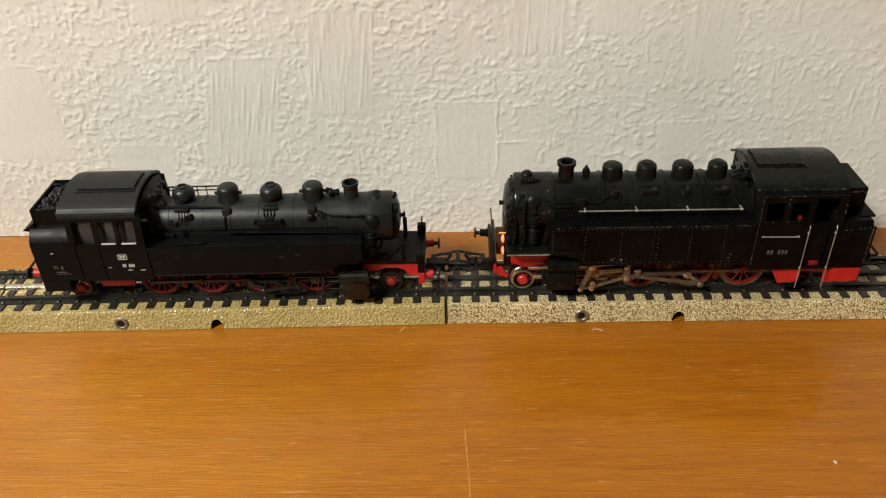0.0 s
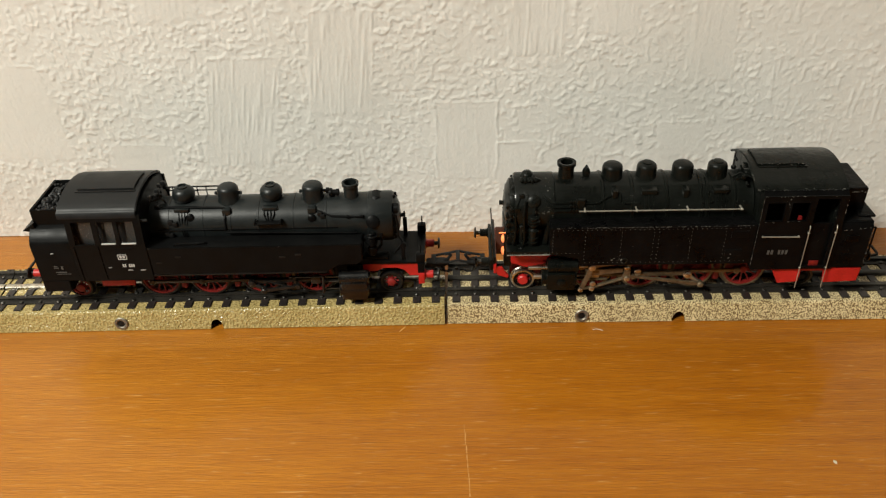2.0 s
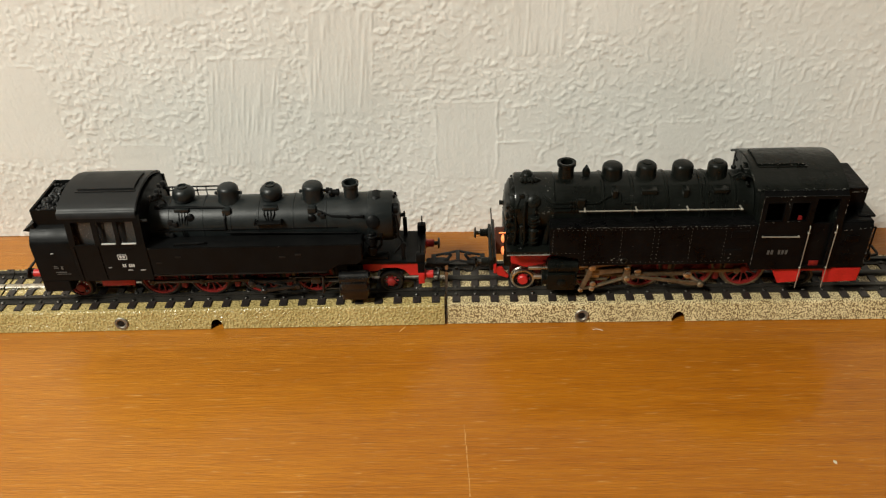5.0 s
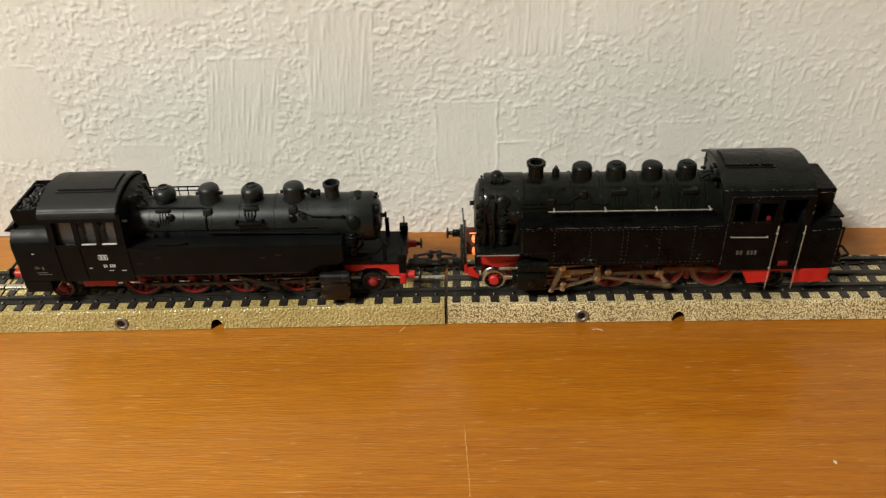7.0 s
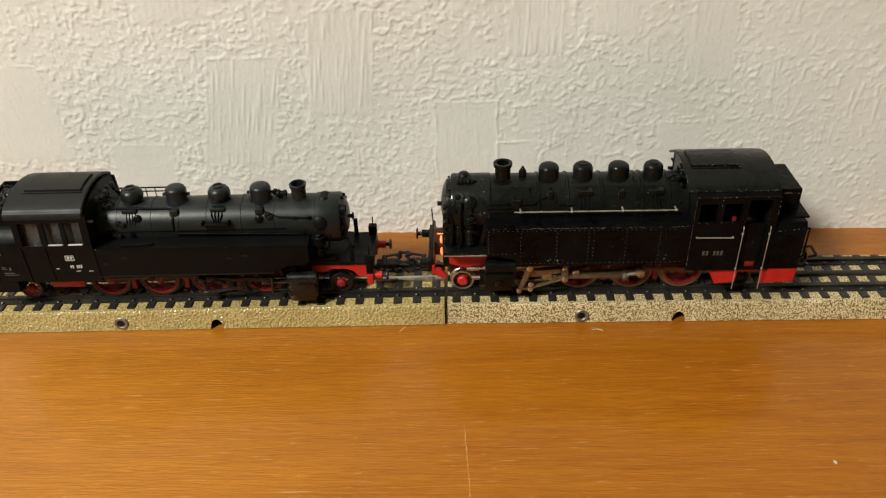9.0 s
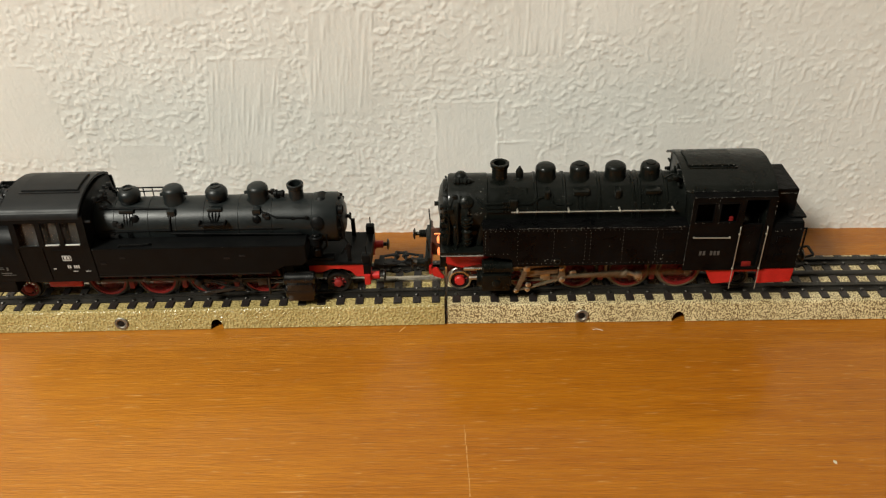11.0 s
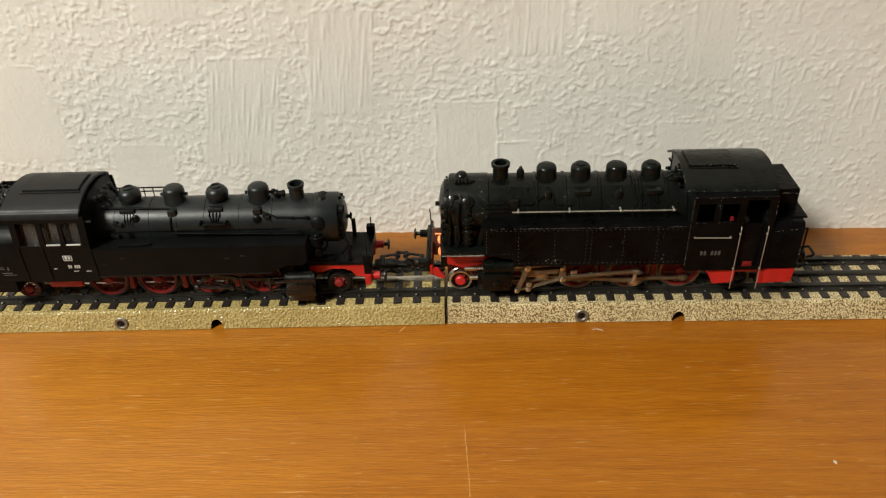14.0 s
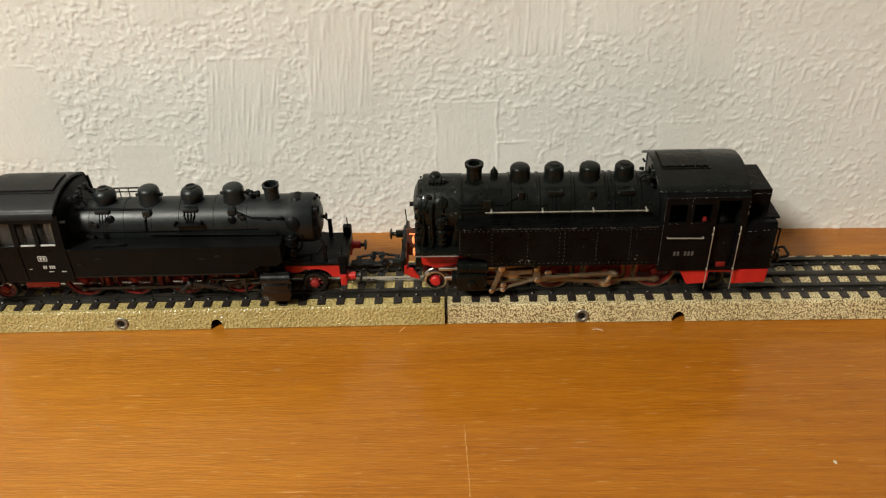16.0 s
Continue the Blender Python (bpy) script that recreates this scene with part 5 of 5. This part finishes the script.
        rod(bm, (38.6 + S, s * 14.2, 14.4), (50.4 + S, s * 14.2, 14.4), 2.9, 22, 0.5)
        box(bm, 39 + S, 48.4 + S, min(s * 6, s * 15.6), max(s * 6, s * 15.6), 5.8, 15.6, 0.6)
        for x in (36.9, 49.3):
            lathe(bm, (x + S, s * 14.2, 9.2), (1, 0, 0), [(3.2, -0.4), (3.6, -0.3), (3.6, 0.3), (3.2, 0.4)], 22)
        lathe(bm, (44 + S, s * 17.8, 8.6), (0, s, 0), [(1.6, -0.2), (1.6, 0.5), (1.0, 0.8), (0, 0.8)], 14)
        cylinder = part("cylinder", bm, GLOSS, o)
        bm = bmesh.new()
        rod(bm, (31.5 + S, s * 14.2, 13.4), (39 + S, s * 14.2, 13.4), 0.8, 10, 0.2)
        rod(bm, (33.5 + S, s * 14.2, 9.2), (37 + S, s * 14.2, 9.2), 0.9, 10, 0.2)
        rod(bm, (50 + S, s * 14.4, 14.0), (56 + S, s * 14.4, 14.0), 0.6, 10)
        part("piston_rod", bm, NICKEL, cylinder)
        bm = bmesh.new()
        box(bm, 50 + S, 70 + S, s * 12.8 - 0.5, s * 12.8 + 0.5, 11.4, 12.4, 0.2)
        box(bm, 50 + S, 62 + S, s * 12.8 - 0.5, s * 12.8 + 0.5, 6.4, 7.2, 0.2)
        part("slide_bar", bm, COPPER, cylinder)
        bm = bmesh.new()
        prism(bm, [(54.6 + S, 15.4), (56.6 + S, 15.0), (55.0 + S, 9.6), (52.6 + S, 3.2), (50.6 + S, 3.6), (53.0 + S, 9.6)], s * 15.4 - 0.45, s * 15.4 + 0.45, "y", 0.2)
        tube(bm, [(51.6 + S, s * 15.0, 4.0), (56.0 + S, s * 14.6, 4.2), (69.0 + S, s * 14.2, 8.4)], 0.65)
        prism(bm, [(55.5 + S, 15.0), (69.0 + S, 16.8), (69.0 + S, 15.3), (55.5 + S, 13.5)], s * 14.8 - 0.4, s * 14.8 + 0.4, "y", 0.15)
        prism(bm, [(53.0 + S, 12.6), (60.5 + S, 12.4), (67.5 + S, 12.8), (67.5 + S, 10.8), (58.0 + S, 9.6), (54.0 + S, 9.2)], s * 14.0 - 0.5, s * 14.0 + 0.5, "y", 0.2)
        prism(bm, [(67.4 + S, 18.0), (70.6 + S, 18.0), (70.0 + S, 13.4), (70.6 + S, 8.2), (67.4 + S, 8.2), (68.0 + S, 13.4)], s * 14.6 - 0.6, s * 14.6 + 0.6, "y", 0.2)
        box(bm, 84 + S, 96 + S, s * 12.4 - 0.3, s * 12.4 + 0.3, 15.2, 15.8, 0.1)
        box(bm, 66.8 + S, 71.0 + S, min(s * 6, s * 14.2), max(s * 6, s * 14.2), 16.0, 17.6, 0.3)
        gear_ob = part("valve_gear", bm, COPPER, o, "tarnished brown valve gear")
        for x, y, z, q in ((55.5, 16.0, 14.3, 1.3), (51.6, 16.0, 4.0, 1.0), (56.2, 15.4, 6.4, 1.15), (56.0, 15.4, 4.1, 1.0), (68.6, 15.4, 13.5, 0.95), (69, 15.4, 8.5, 1.1), (73.4, 13.0, 10.0, 1.35), (68.4, 15.3, 16.0, 0.85)):
            bm = lathe(bmesh.new(), (x + S, s * y, z), (0, s, 0), [(q, -0.3), (q, 0.3), (q * 0.75, 0.5), (q * 0.3, 0.62), (0, 0.65)], 14)
            part("bolt", bm, BOLT, gear_ob)
    wheels, R = [], 8.0
    pin = (-3.0, 0.5)
    for x in (56.2, 75.2, 95.4, 114.8):
        for s in (-1, 1):
            wheels.append((spoked_wheel(o, "driving_wheel", (x + S, s * 8.2, R), R, 12, s, SHADED_RED, COPPER, pin), (x + S, s * 8.2, R), R))
    for x in (30.0, 137.5):
        for s in (-1, 1):
            wheels.append((spoked_wheel(o, "carrying_wheel", (x + S, s * 8.2, 4.4), 4.4, 8, s, SHADED_RED if x < 50 else SOOT, NICKEL if x < 50 else STEEL, None, 0.45), (x + S, s * 8.2, 4.4), 4.4))
            if x < 50:
                bm = lathe(bmesh.new(), (0, 0, 0), (0, s, 0), [(0, 0.2), (2.1, 0.2), (2.1, 1.6), (1.7, 2.1), (0, 2.2)], 18)
                part("hub", bm, RED, wheels[-1][0], "bright red wheel hub")
    gear = rods(o, [x + S for x in (56.2, 75.2, 95.4, 114.8)], pin, -10.8, R, 60.0 + S, 50 + S, COPPER, NICKEL, (2.0, -3.1), (69.0 + S, 8.8))
    wear(o, [((111 + S, -16.5, 46.7), (143 + S, -16.5, 46.7), 0.45), ((110.5 + S, -15.0, 47.6), (110.5 + S, -9.0, 50.2), 0.4), ((113.1 + S, -18.65, 16), (113.1 + S, -18.65, 45), 0.5), ((142.5 + S, -18.65, 33), (142.5 + S, -18.65, 45), 0.4), ((111 + S, -15.9, 46.9), (143 + S, -15.9, 46.9), 0.35), ((113.4 + S, -18.75, 45.6), (142 + S, -18.75, 45.6), 0.25),
             ((39 + S, -18.03, 33.35), (113 + S, -18.03, 33.35), 0.5), ((142.6 + S, -18.65, 31), (154.4 + S, -18.05, 31.8), 0.25), ((154.5 + S, -18.0, 15), (154.5 + S, -18.0, 31), 0.2), ((113.4 + S, -6.1, 51.9), (130 + S, -6.1, 51.9), 0.3),
             ((24 + S, -16.7, 21.5), (39 + S, -16.7, 21.5), 0.5), ((142.8 + S, -14.2, 44.4), (151.4 + S, -14.2, 44.4), 0.3), ((114.6 + S, -18.9, 35.2), (129.6 + S, -18.9, 35.2), 0.15), ((26.5 + S, -10.6, 38), (26.5 + S, -11.5, 33), 0.4), ((84.0 + S, -18.02, 25.5), (92.0 + S, -18.02, 23.5), 0.2), ((88.0 + S, -18.02, 29.5), (90.0 + S, -18.02, 26.0), 0.3)], WORN, 8)
    return o, wheels, gear


# ---------------------------------------------------------------- build
room()
sideboard()
left_engine = satin_locomotive()
right_engine = gloss_locomotive()
track()

# travel along the track in millimetres, by seconds
RIGHT_PATH = [(0, 0), (4.2, 0), (5.6, 0), (6.0, -1.2), (6.3, -3.4), (6.5, -5.4), (7.0, -11.2), (7.5, -17.8), (8.0, -19.4), (8.5, -23.6), (9.0, -23.5), (9.2, -23.5), (11.3, -24.7), (11.5, -24.7), (12.0, -24.2), (12.5, -23.9), (13.0, -24.2), (13.5, -24.0), (14.0, -24.3), (14.5, -27.7), (15.0, -31.6), (15.5, -33.2), (16.0, -34.1)]
LEFT_PATH = [(0, 0), (4.2, 0), (5.6, 0.0), (6.0, 0.5), (6.3, 0.6), (6.5, -1.3), (7.0, -7.2), (7.5, -13.9), (8.0, -15.6), (8.5, -19.9), (9.0, -19.8), (9.2, -19.8), (11.3, -20.9), (11.5, -20.9), (12.0, -20.5), (12.5, -20.2), (13.0, -20.5), (13.5, -20.4), (14.0, -20.6), (14.5, -23.7), (15.0, -27.7), (15.5, -29.3), (16.0, -30.1)]


# turn of the driving wheels in degrees, by seconds: both engines slip while they pull against each other
RIGHT_TURN = [(0, 0), (5.7, 0), (6.0, 80), (6.3, 260), (6.9, 980), (7.5, 1700), (7.9, 2060), (8.5, 2780), (9.1, 3500), (11.8, 7460), (13.0, 9260), (14.27, 11060), (16.0, 13580)]
LEFT_TURN = [(0, 0), (5.9, 0), (6.3, -78), (6.9, -438), (7.55, -798), (8.1, -1158), (8.7, -1518), (9.15, -1878), (11.5, -4038), (11.9, -4398), (12.3, -4758), (12.7, -5118), (13.25, -5478), (13.7, -5838), (14.3, -6198), (16.0, -7638)]


def motions():
    lean = math.tan(radians(TURN))
    ticks = [0.0, 5.6] + [k / FPS for k in range(int(5.65 * FPS), 16 * FPS + 1)]
    for (engine, wheels, gear), path, spin, x0, k in ((left_engine, LEFT_PATH, LEFT_TURN, L_X, lean), (right_engine, RIGHT_PATH, RIGHT_TURN, R_X, 0.0)):
        rz = TURN if k else 0.0
        walk(engine, [(t, pose((x0 + d) * MM, (TRACK_Y + k * (x0 + d)) * MM, RAIL_Z * MM, 0, 0, rz)) for t, d in path])
        turns = [(t, float(np.interp(t, [p[0] for p in spin], [p[1] for p in spin]))) for t in ticks]
        for wheel, at, r in wheels:
            spot = [q * MM for q in at]
            if r > 6:
                walk(wheel, [(t, pose(*spot, 0, a, 0)) for t, a in turns])
            else:
                walk(wheel, [(t, pose(*spot, 0, math.degrees(d / r), 0)) for t, d in path])
        key_rods(gear, turns)


motions()
